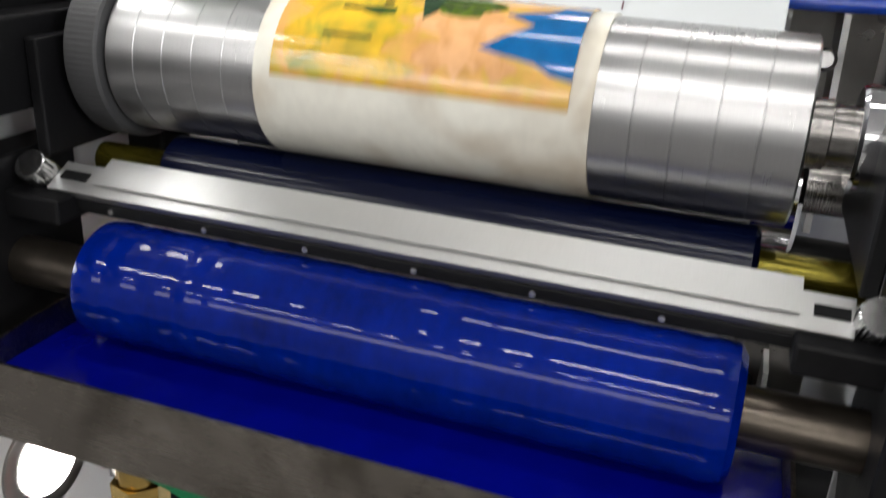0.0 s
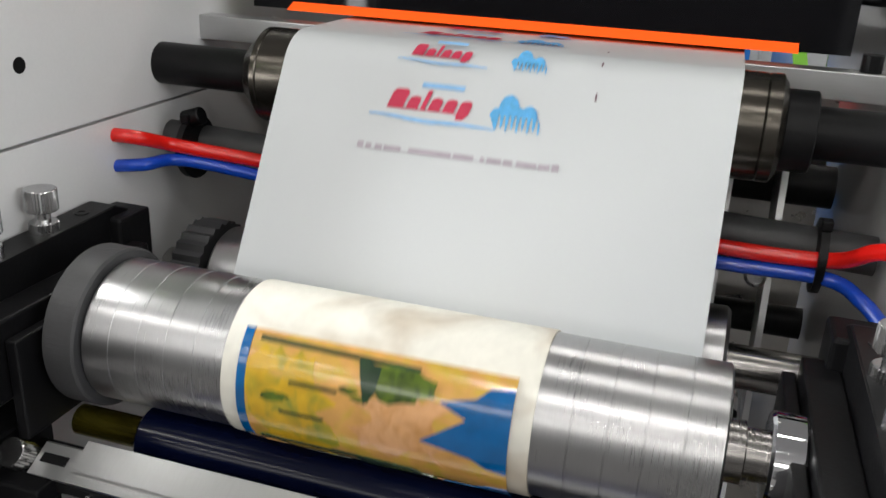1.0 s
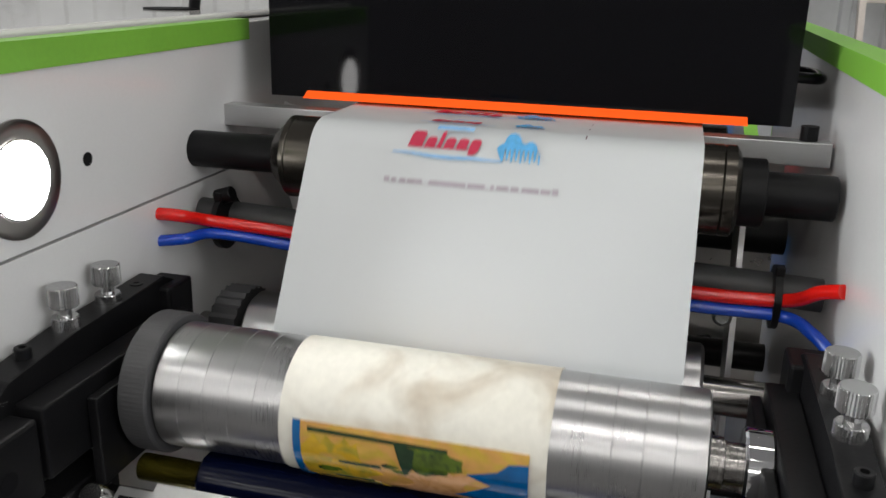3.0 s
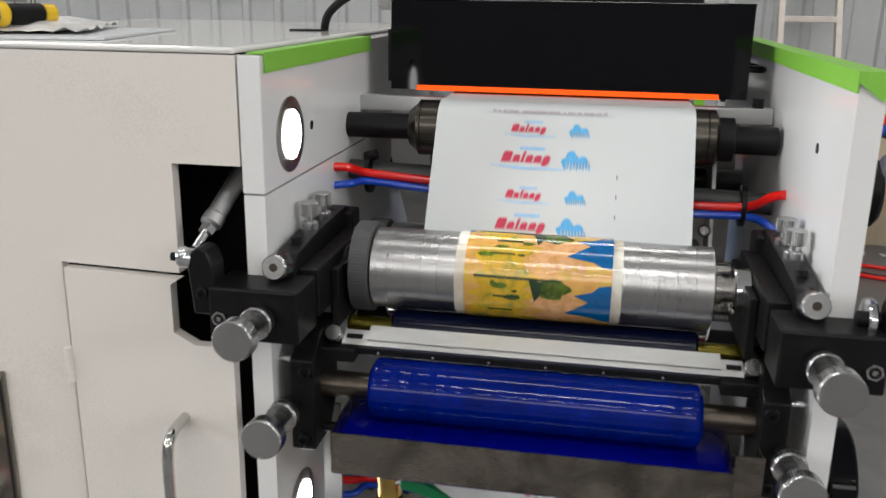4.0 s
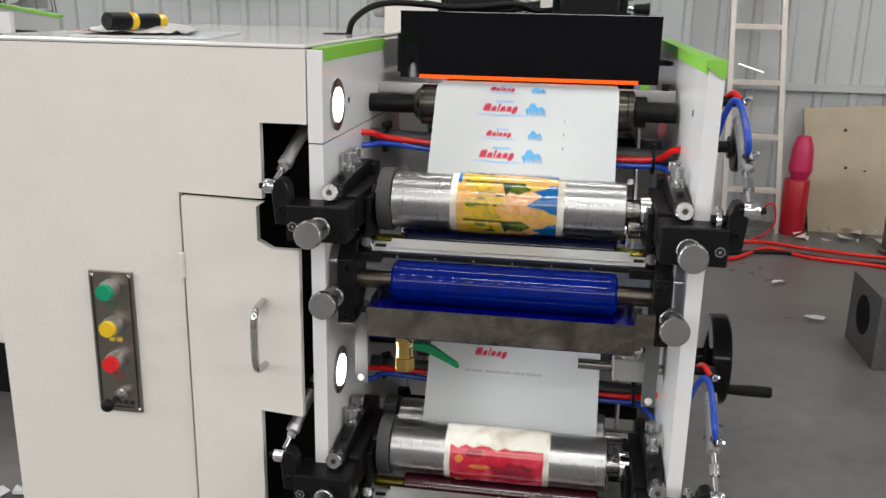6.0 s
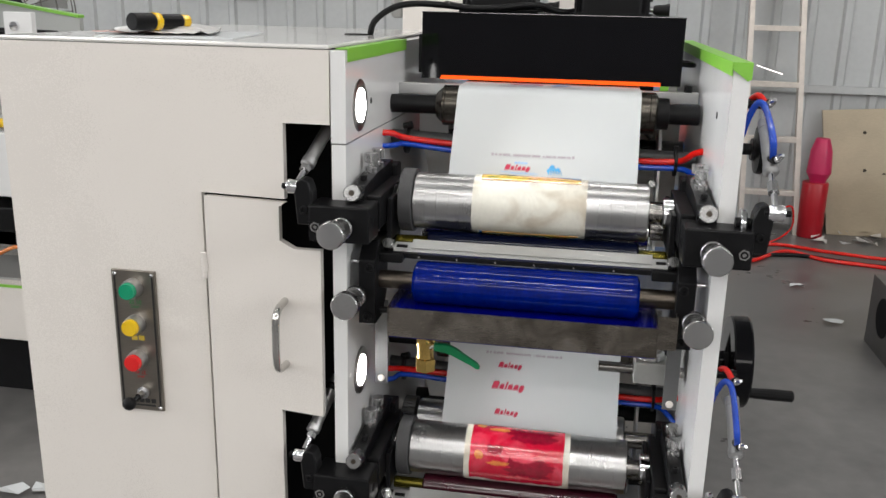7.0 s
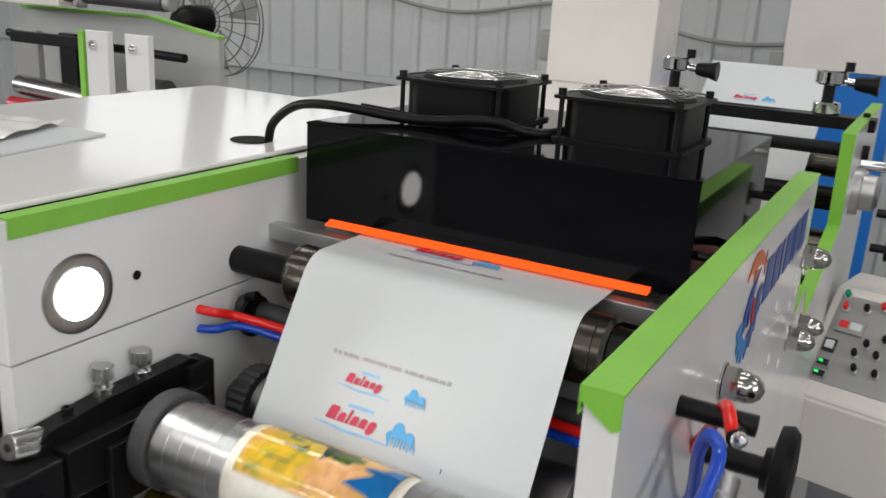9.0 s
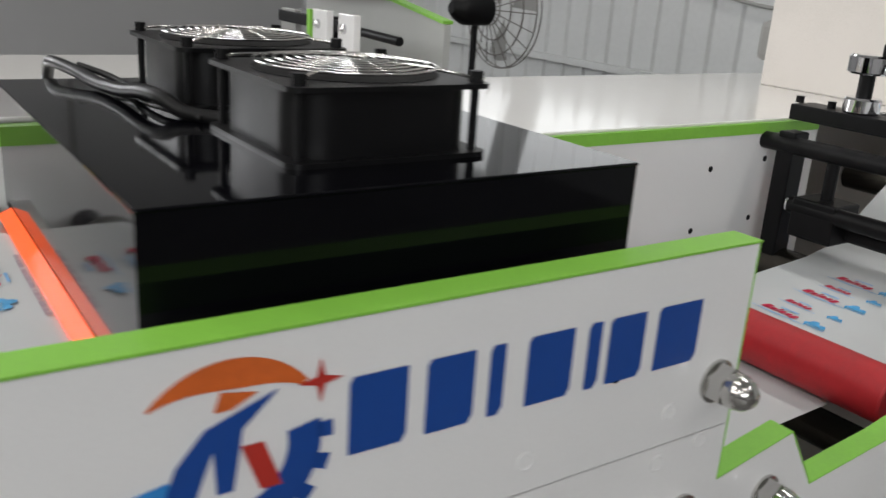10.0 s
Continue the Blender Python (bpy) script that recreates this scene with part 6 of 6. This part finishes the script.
def hall_clutter():
    b = thing("plywood_sheet", (1.75, 4.95, 0), "pale plywood sheet leaning against the wall", "board")
    bm = B()
    v = [bm.verts.new(p) for p in ((1.52, 4.86, 0), (2.56, 4.86, 0), (2.46, 5.02, 0.86), (1.43, 5.02, 0.79), (1.52, 4.88, 0), (2.56, 4.88, 0), (2.46, 5.04, 0.86), (1.43, 5.04, 0.79))]
    for q in ((0, 1, 2, 3), (7, 6, 5, 4), (0, 4, 5, 1), (1, 5, 6, 2), (2, 6, 7, 3), (3, 7, 4, 0)):
        bm.faces.new([v[i] for i in q])
    part("sheet", bm, M_WOOD, b)
    for x, z in ((1.72, 0.42), (1.84, 0.40), (1.95, 0.44), (1.70, 0.66)):
        part("knot", lathe(B(), (x, 4.86 + 0.16 * z / 0.8 + 0.0, z), (x, 4.85 + 0.16 * z / 0.8, z), [(0, 0.012), (0.004, 0.011)], 12), M_BROWN, b)
    c = thing("plastic_cone_stack", (1.47, 4.8, 0), "pink plastic film roll standing on a crimson drum", "film roll")
    part("drum", lathe(B(), (1.39, 4.78, 0), (1.39, 4.78, 0.36), [(0, 0.075), (0.01, 0.08), (0.35, 0.08), (0.36, 0.075)], 32), M_CRIMSON, c, smooth=30)
    part("film_roll", lathe(B(), (1.40, 4.78, 0.36), (1.40, 4.78, 0.64), [(0, 0.05), (0.02, 0.055), (0.06, 0.075), (0.20, 0.066), (0.27, 0.045), (0.28, 0.04)], 28), M_PINK, c, smooth=30)
    k = thing("iron_block", (1.33, 2.7, 0), "machined grey iron block with bored holes on the floor", "block")
    part("body", box(B(), 1.215, 1.565, 2.48, 2.86, 0.0, 0.31, 0.003), M_IRON, k)
    part("bore", lathe(B(), (1.217, 2.67, 0.17), (1.213, 2.67, 0.17), [(0, 0.085), (0.003, 0.085)], 36), M_OPENSHADE, k)
    part("bore", lathe(B(), (1.39, 2.67, 0.309), (1.39, 2.67, 0.3125), [(0, 0.07), (0.003, 0.07)], 36), M_OPENSHADE, k)
    part("bore", lathe(B(), (1.345, 2.482, 0.07), (1.345, 2.478, 0.07), [(0, 0.012), (0.003, 0.012)], 16), M_OPENSHADE, k)
    rng = random.Random(11)
    for x, y, s in ((1.078, 3.598, 0.05), (1.129, 3.064, 0.06), (-1.655, 0.957, 0.06), (-1.563, 0.985, 0.05), (-1.45, 0.80, 0.04), (1.50, 1.60, 0.03), (-1.70, 1.45, 0.03)):
        bm = B()
        pts = [(x + s * rng.uniform(0.7, 1.1) * math.cos(a), y + 0.6 * s * rng.uniform(0.6, 1.1) * math.sin(a)) for a in (0.2, 1.2, 2.3, 3.4, 4.4, 5.5)]
        top = [bm.verts.new((a, b_, 0.004 + rng.uniform(0, 0.018))) for a, b_ in pts]
        c0 = bm.verts.new((x, y, 0.012))
        for i in range(6):
            bm.faces.new((top[i], top[(i + 1) % 6], c0))
        solid("paper_scrap", bm, M_PAPER, "torn white paper scrap lying on the floor", "paper scrap", "", "scraps on the floor")
    for pts, r, m, lab in (
        ([(0.60, 3.95, 0.012), (0.9, 4.02, 0.012), (1.15, 4.30, 0.012), (1.35, 4.15, 0.012), (1.7, 4.05, 0.012), (2.2, 3.8, 0.012)], 0.012, M_RED, "red air hose lying across the floor"),
        ([(0.70, 4.25, 0.012), (1.1, 4.45, 0.012), (1.4, 4.35, 0.012), (1.8, 4.25, 0.012), (2.4, 4.3, 0.012)], 0.011, M_RED, "red air hose lying across the floor"),
        ([(0.8, 4.1, 0.012), (1.2, 4.22, 0.012), (1.6, 4.10, 0.012), (2.3, 4.05, 0.012)], 0.012, M_BLACKPL, "black cable lying across the floor"),
        ([(1.18, 4.72, 0.12), (1.20, 4.70, 0.19), (1.25, 4.70, 0.20), (1.27, 4.72, 0.08), (1.22, 4.70, 0.012), (1.1, 4.5, 0.012)], 0.006, M_RED, "red hose coiled beside the ladder"),
        ([(-1.5, 0.7, 0.01), (-1.35, 0.62, 0.01), (-1.2, 0.60, 0.01), (-1.09, 0.55, 0.01)], 0.010, M_BLACKPL, "black cable on the floor beside the cabinet"),
        ([(2.25, 5.03, 1.9), (2.26, 5.02, 1.4), (2.24, 5.02, 0.9), (2.30, 5.0, 0.4), (2.28, 4.95, 0.02)], 0.016, M_RED, "red hose hanging down the wall"),
        ([(-3.6, 5.04, 1.60), (-2.6, 5.04, 1.42), (-1.7, 5.04, 1.52), (-0.9, 5.04, 1.36), (-0.3, 5.04, 1.38)], 0.012, M_GREYCAP, "grey cable slung along the wall"),
    ):
        bm = B()
        tube(bm, pts, r, 10, 8)
        solid("floor_hose" if pts[0][2] < 0.1 else "wall_cable", bm, m, lab, "hose", smooth=50)
    d = thing("steel_barrel", (2.0, 4.5, 0), "dull steel cable drum standing near the wall", "barrel")
    part("body", lathe(B(), (2.0, 4.4, 0), (2.0, 4.4, 0.5), [(0, 0.17), (0.02, 0.18), (0.03, 0.16), (0.44, 0.16), (0.45, 0.18), (0.49, 0.17), (0.5, 0.05)], 36), M_IRON, d, smooth=30)
    # scraps of packing along the wall foot
    bm = B()
    for i in range(60):
        x, y = rng.uniform(1.4, 2.8), rng.uniform(4.55, 4.85)
        s = rng.uniform(0.03, 0.09)
        v = [bm.verts.new((x + s * rng.uniform(-1, 1), y + s * rng.uniform(-1, 1), rng.uniform(0.003, 0.05))) for _ in range(3)]
        bm.faces.new(v)
    solid("packing_scraps", bm, M_FILM, "crumpled film and packing scraps along the wall foot", "scraps", "stuff")


def top_clutter():
    p = thing("sample_sheets", (-0.9, 0.55, 1.34), "stack of white sheets and a clear bag on the cabinet", "paper")
    bm = B()
    prism(bm, [(-0.905, 0.365), (-0.680, 0.395), (-0.668, 0.405), (-0.725, 0.70), (-0.97, 0.69)], "z", 1.3395, 1.3425)
    part("sheet", bm, M_PAPER, p)
    part("card", prism(B(), [(-0.99, 0.50), (-0.88, 0.47), (-0.87, 0.57), (-0.98, 0.61)], "z", 1.3428, 1.3445), M_CARD, p, "pale pink card")
    bm = B()
    n = 14
    rng = random.Random(4)
    g = [[bm.verts.new((-0.895 + 0.175 * i / n - 0.10 * j / n, 0.385 + 0.25 * j / n + 0.07 * i / n, 1.3455 + rng.uniform(0, 0.007) + 0.012 * math.sin(math.pi * i / n) * math.sin(math.pi * j / n))) for j in range(n + 1)] for i in range(n + 1)]
    for i in range(n):
        for j in range(n):
            bm.faces.new((g[i][j], g[i + 1][j], g[i + 1][j + 1], g[i][j + 1]))
    part("clear_bag", bm, M_FILM, p, "crumpled clear film bag", smooth=40)
    k = thing("utility_knife", (-0.82, 0.47, 1.36), "black and yellow handled tool lying on the bag", "tool")
    def bar(name, f0, f1, r, m):
        a, b = Vector((-0.845, 0.385, 1.366)), Vector((-0.800, 0.510, 1.366))
        part(name, cyl(B(), a.lerp(b, f0), a.lerp(b, f1), r, 12, 0.002), m, k, smooth=40)
    bar("grip", 0.0, 0.36, 0.0155, M_BLACKPL)
    bar("yellow_band", 0.36, 0.47, 0.0162, M_BTN_Y)
    bar("grip", 0.47, 0.86, 0.0135, M_BLACKPL)
    bar("yellow_end", 0.86, 1.0, 0.0125, M_BTN_Y)


def left_machine():
    """Another press further off to the left, with its control desk."""
    m = thing("neighbour_press", (-2.6, 2.2, 0), "white neighbouring press with green edges and dark rollers", "press")
    part("body", box(B(), -3.6, -2.05, 1.9, 2.0, 0.45, 0.95, 0.004), M_PLATE, m)
    part("body", box(B(), -3.6, -1.72, 2.0, 2.9, 0.10, 0.90, 0.004), M_WHITE, m)
    for x in (-2.61, -2.39):
        part("upright", box(B(), x, x + 0.125, 2.18, 2.21, 0.90, 1.34, 0.004), M_PLATE, m)
        part("upright_nut", lathe(B(), (x + 0.05, 2.18, 1.285), (x + 0.05, 2.155, 1.285), [(0, 0.020), (0.012, 0.018), (0.022, 0.006)], 12), M_CHROME, m, smooth=30)
        part("upright_nut", lathe(B(), (x + 0.10, 2.18, 1.075), (x + 0.10, 2.155, 1.075), [(0, 0.020), (0.012, 0.018), (0.022, 0.006)], 12), M_CHROME, m, smooth=30)
    part("green_edge", box(B(), -2.64, -2.613, 2.17, 2.20, 0.80, 1.335), M_GREEN, m, "green edge tape")
    part("top_plate", prism(B(), [(-3.6, 1.368), (-2.747, 1.371), (-2.33, 1.31), (-2.33, 0.90), (-3.6, 0.90)], "y", 2.62, 2.65), M_PALEGREY, m, "pale grey side sheet")
    part("green_edge", prism(B(), [(-3.6, 1.370), (-2.747, 1.373), (-2.33, 1.312), (-2.33, 1.324), (-2.745, 1.386), (-3.6, 1.383)], "y", 2.61, 2.66), M_GREEN, m, "green edge tape")
    for a, b, r, mm in (((-3.3, 2.5, 1.46), (-2.50, 2.5, 1.447), 0.036, M_RUBBER), ((-2.50, 2.5, 1.447), (-2.46, 2.5, 1.446), 0.030, M_GREYCAP), ((-3.4, 2.4, 1.27), (-2.3, 2.4, 1.245), 0.018, M_OXIDE), ((-3.2, 2.3, 1.06), (-2.63, 2.3, 1.04), 0.045, M_SHAFT), ((-2.44, 2.3, 1.06), (-1.75, 2.3, 1.03), 0.020, M_OXIDE), ((-2.52, 2.4, 1.10), (-2.40, 2.4, 1.10), 0.05, M_RUBBER), ((-2.14, 2.45, 1.06), (-2.06, 2.45, 1.06), 0.045, M_RUBBER), ((-3.2, 2.25, 0.98), (-2.75, 2.25, 0.975), 0.035, M_CRIMSON)):
        part("roller", cyl(B(), a, b, r, 28, 0.003), mm, m, smooth=30)
    part("bearing", lathe(B(), (-2.37, 2.17, 1.085), (-2.37, 2.10, 1.085), [(0, 0.045), (0.04, 0.042), (0.05, 0.03), (0.052, 0.018), (0.04, 0.016)], 24), M_GREYCAP, m, smooth=30)
    for x, w in ((-3.28, 0.16), (-2.98, 0.11), (-2.80, 0.06)):
        part("dark_frame", box(B(), x, x + w, 2.34, 2.37, 0.90, 1.30, 0.004), M_OXIDE if w < 0.15 else M_GREYCAP, m)
    part("dark_crossbar", box(B(), -3.3, -2.66, 2.335, 2.36, 1.24, 1.29, 0.004), M_OXIDE, m)
    part("white_box", box(B(), -3.6, -3.11, 2.45, 2.6, 1.40, 1.60, 0.004), M_WHITE, m)
    part("box_nut", lathe(B(), (-3.0, 2.5, 1.42), (-3.0, 2.45, 1.42), [(0, 0.022), (0.03, 0.020), (0.05, 0.012)], 12), M_GREYCAP, m, smooth=30)
    d = thing("neighbour_desk", (-1.95, 1.5, 0), "white machine desk with a grey control plate and cables", "desk")
    part("upper_box", box(B(), -2.6, -1.80, 1.55, 1.95, 0.74, 0.96, 0.006), M_PLATE, d)
    part("control_plate", box(B(), -2.5, -1.82, 1.58, 1.80, 0.9605, 0.966, 0.002), M_GREYCAP, d)
    part("lower_box", box(B(), -2.6, -1.78, 1.45, 1.95, 0.26, 0.46, 0.006), M_WHITE, d)
    part("lower_plate", box(B(), -2.5, -1.84, 1.50, 1.75, 0.4605, 0.468, 0.002), M_GREYCAP, d)
    part("back_plate", box(B(), -2.6, -1.80, 1.90, 1.95, 0.46, 0.74), M_PLATE, d)
    part("black_switch", cyl(B(), (-1.90, 1.55, 0.80), (-1.90, 1.52, 0.80), 0.018, 16), M_BLACKPL, d, smooth=30)
    part("black_motor", box(B(), -2.3, -1.88, 1.60, 1.75, 0.60, 0.69, 0.006), M_BLACKPL, d)
    part("black_rod", cyl(B(), (-2.0, 1.66, 0.63), (-1.80, 1.66, 0.63), 0.03, 20), M_OXIDE, d, smooth=30)
    part("orange_lead", tube(B(), [(-2.1, 1.50, 0.50), (-1.95, 1.50, 0.58), (-1.88, 1.50, 0.55), (-1.87, 1.50, 0.48), (-1.95, 1.5, 0.43), (-2.1, 1.5, 0.42)], 0.007), M_ORANGE, d, "orange test lead", smooth=50)
    part("green_edge", box(B(), -2.6, -1.79, 1.448, 1.452, 0.452, 0.461), M_GREEN, d)
    part("yellow_tool", cyl(B(), (-2.05, 1.60, 0.985), (-1.88, 1.62, 0.985), 0.016, 12), M_BTN_Y, d)
    part("foot", box(B(), -2.5, -1.9, 1.60, 1.85, 0.0, 0.26), M_OXIDE, d)


def pedestal_fan():
    f = thing("pedestal_fan", (-3.31, 3.47, 0), "dark wire pedestal fan standing by the wall", "fan")
    x, y, z = -3.31, 3.47, 1.32
    part("pole", cyl(B(), (x, y, 0.03), (x, y, z), 0.018, 14), M_OXIDE, f, smooth=30)
    part("base", lathe(B(), (x, y, 0), (x, y, 0.04), [(0, 0.22), (0.02, 0.22), (0.04, 0.05)], 32), M_OXIDE, f, smooth=30)
    part("motor", lathe(B(), (x, y + 0.10, z), (x, y - 0.16, z), [(0, 0.05), (0.03, 0.085), (0.18, 0.085), (0.23, 0.06), (0.26, 0.03)], 24), M_BLACKPL, f, smooth=30)
    for r, dy in ((0.08, 0.10), (0.16, 0.115), (0.24, 0.135), (0.31, 0.17), (0.31, 0.20)):
        pts = [(x + r * math.cos(2 * math.pi * i / 24), y + dy, z + r * math.sin(2 * math.pi * i / 24)) for i in range(25)]
        part("cage_ring", tube(B(), pts, 0.004, 6, 2), M_IRON, f, smooth=60)
    for i in range(20):
        a = 2 * math.pi * i / 20
        part("cage_wire", cyl(B(), (x + 0.06 * math.cos(a), y + 0.095, z + 0.06 * math.sin(a)), (x + 0.31 * math.cos(a), y + 0.17, z + 0.31 * math.sin(a)), 0.003, 6), M_IRON, f)
    for i in range(3):
        a = 2 * math.pi * i / 3 + 0.4
        bm = B()
        prism(bm, [(x + 0.05 * math.cos(a), z + 0.05 * math.sin(a)), (x + 0.26 * math.cos(a - 0.35), z + 0.26 * math.sin(a - 0.35)), (x + 0.28 * math.cos(a), z + 0.28 * math.sin(a)), (x + 0.27 * math.cos(a + 0.3), z + 0.27 * math.sin(a + 0.3))], "y", y + 0.20, y + 0.204)
        part("blade", bm, M_GREYCAP, f)


rear_unit()
console()
white_board()
ladder()
hall_clutter()
top_clutter()
left_machine()
pedestal_fan()


# ---- what moves ----
def along(path):
    """Running lengths of a closed path."""
    s, out = 0.0, [0.0]
    for (a, b), (c, d) in zip(path, path[1:] + path[:1]):
        s += math.hypot(c - a, d - b)
        out.append(s)
    return out


def at_run(path, run, s):
    s %= run[-1]
    for i in range(len(path)):
        if s <= run[i + 1]:
            (a, b), (c, d) = path[i], path[(i + 1) % len(path)]
            f = (s - run[i]) / max(1e-9, run[i + 1] - run[i])
            return a + (c - a) * f, b + (d - b) * f, math.degrees(math.atan2(d - b, c - a))
    return path[0][0], path[0][1], 0.0


def motions():
    times = [k / 15 for k in range(151)]
    for ob, dz, t0 in ((cylinder_up, 0.0, UP_START), (cylinder_low, -PITCH, LOW_START)):
        walk(ob, [(t, pose(CX, PY, PZ + dz, 360 * (t - t0) / TURN_TIME, 0, 0)) for t in times])
    speed = REPEAT / TURN_TIME
    runs = {0.0: along(path_up), -PITCH: along(path_low)}
    for ob, w, dz, off in MOVING:
        path, org = (path_up if dz == 0 else path_low), ORG[w.name]
        t0 = UP_PRINT if dz == 0 else LOW_PRINT
        x = -0.054 - org.x if ob.name.startswith("register") else -0.146 - org.x
        rows = []
        for t in times:
            y, z, ang = at_run(path, runs[dz], START_RUN + (t - t0) * speed - off)
            a = radians(ang)
            lift = 0.0008 if abs(ang - RUN_ANGLE) < 3 else 0.0016
            rows.append((t, pose(x, y - lift * math.sin(a) - org.y, z + lift * math.cos(a) - org.z, ang, 0, 0)))
        walk(ob, rows)


RUN_ANGLE = math.degrees(math.atan2((WB - WA).y, (WB - WA).x))
START_RUN = math.hypot(WA.x - path_up[8][0], WA.y - path_up[8][1])   # from the end of the first bend to the nip
for_first = along(path_up)[8]
START_RUN += for_first
UP_PRINT = 6.5 - 0.1990 / (REPEAT / TURN_TIME)
LOW_PRINT = 6.5 - (0.0850 + 0.203) / (REPEAT / TURN_TIME)
UP_START = 3.85 - 67.7 / 360 * TURN_TIME
LOW_START = 6.8 - 15 / 360 * TURN_TIME
motions()
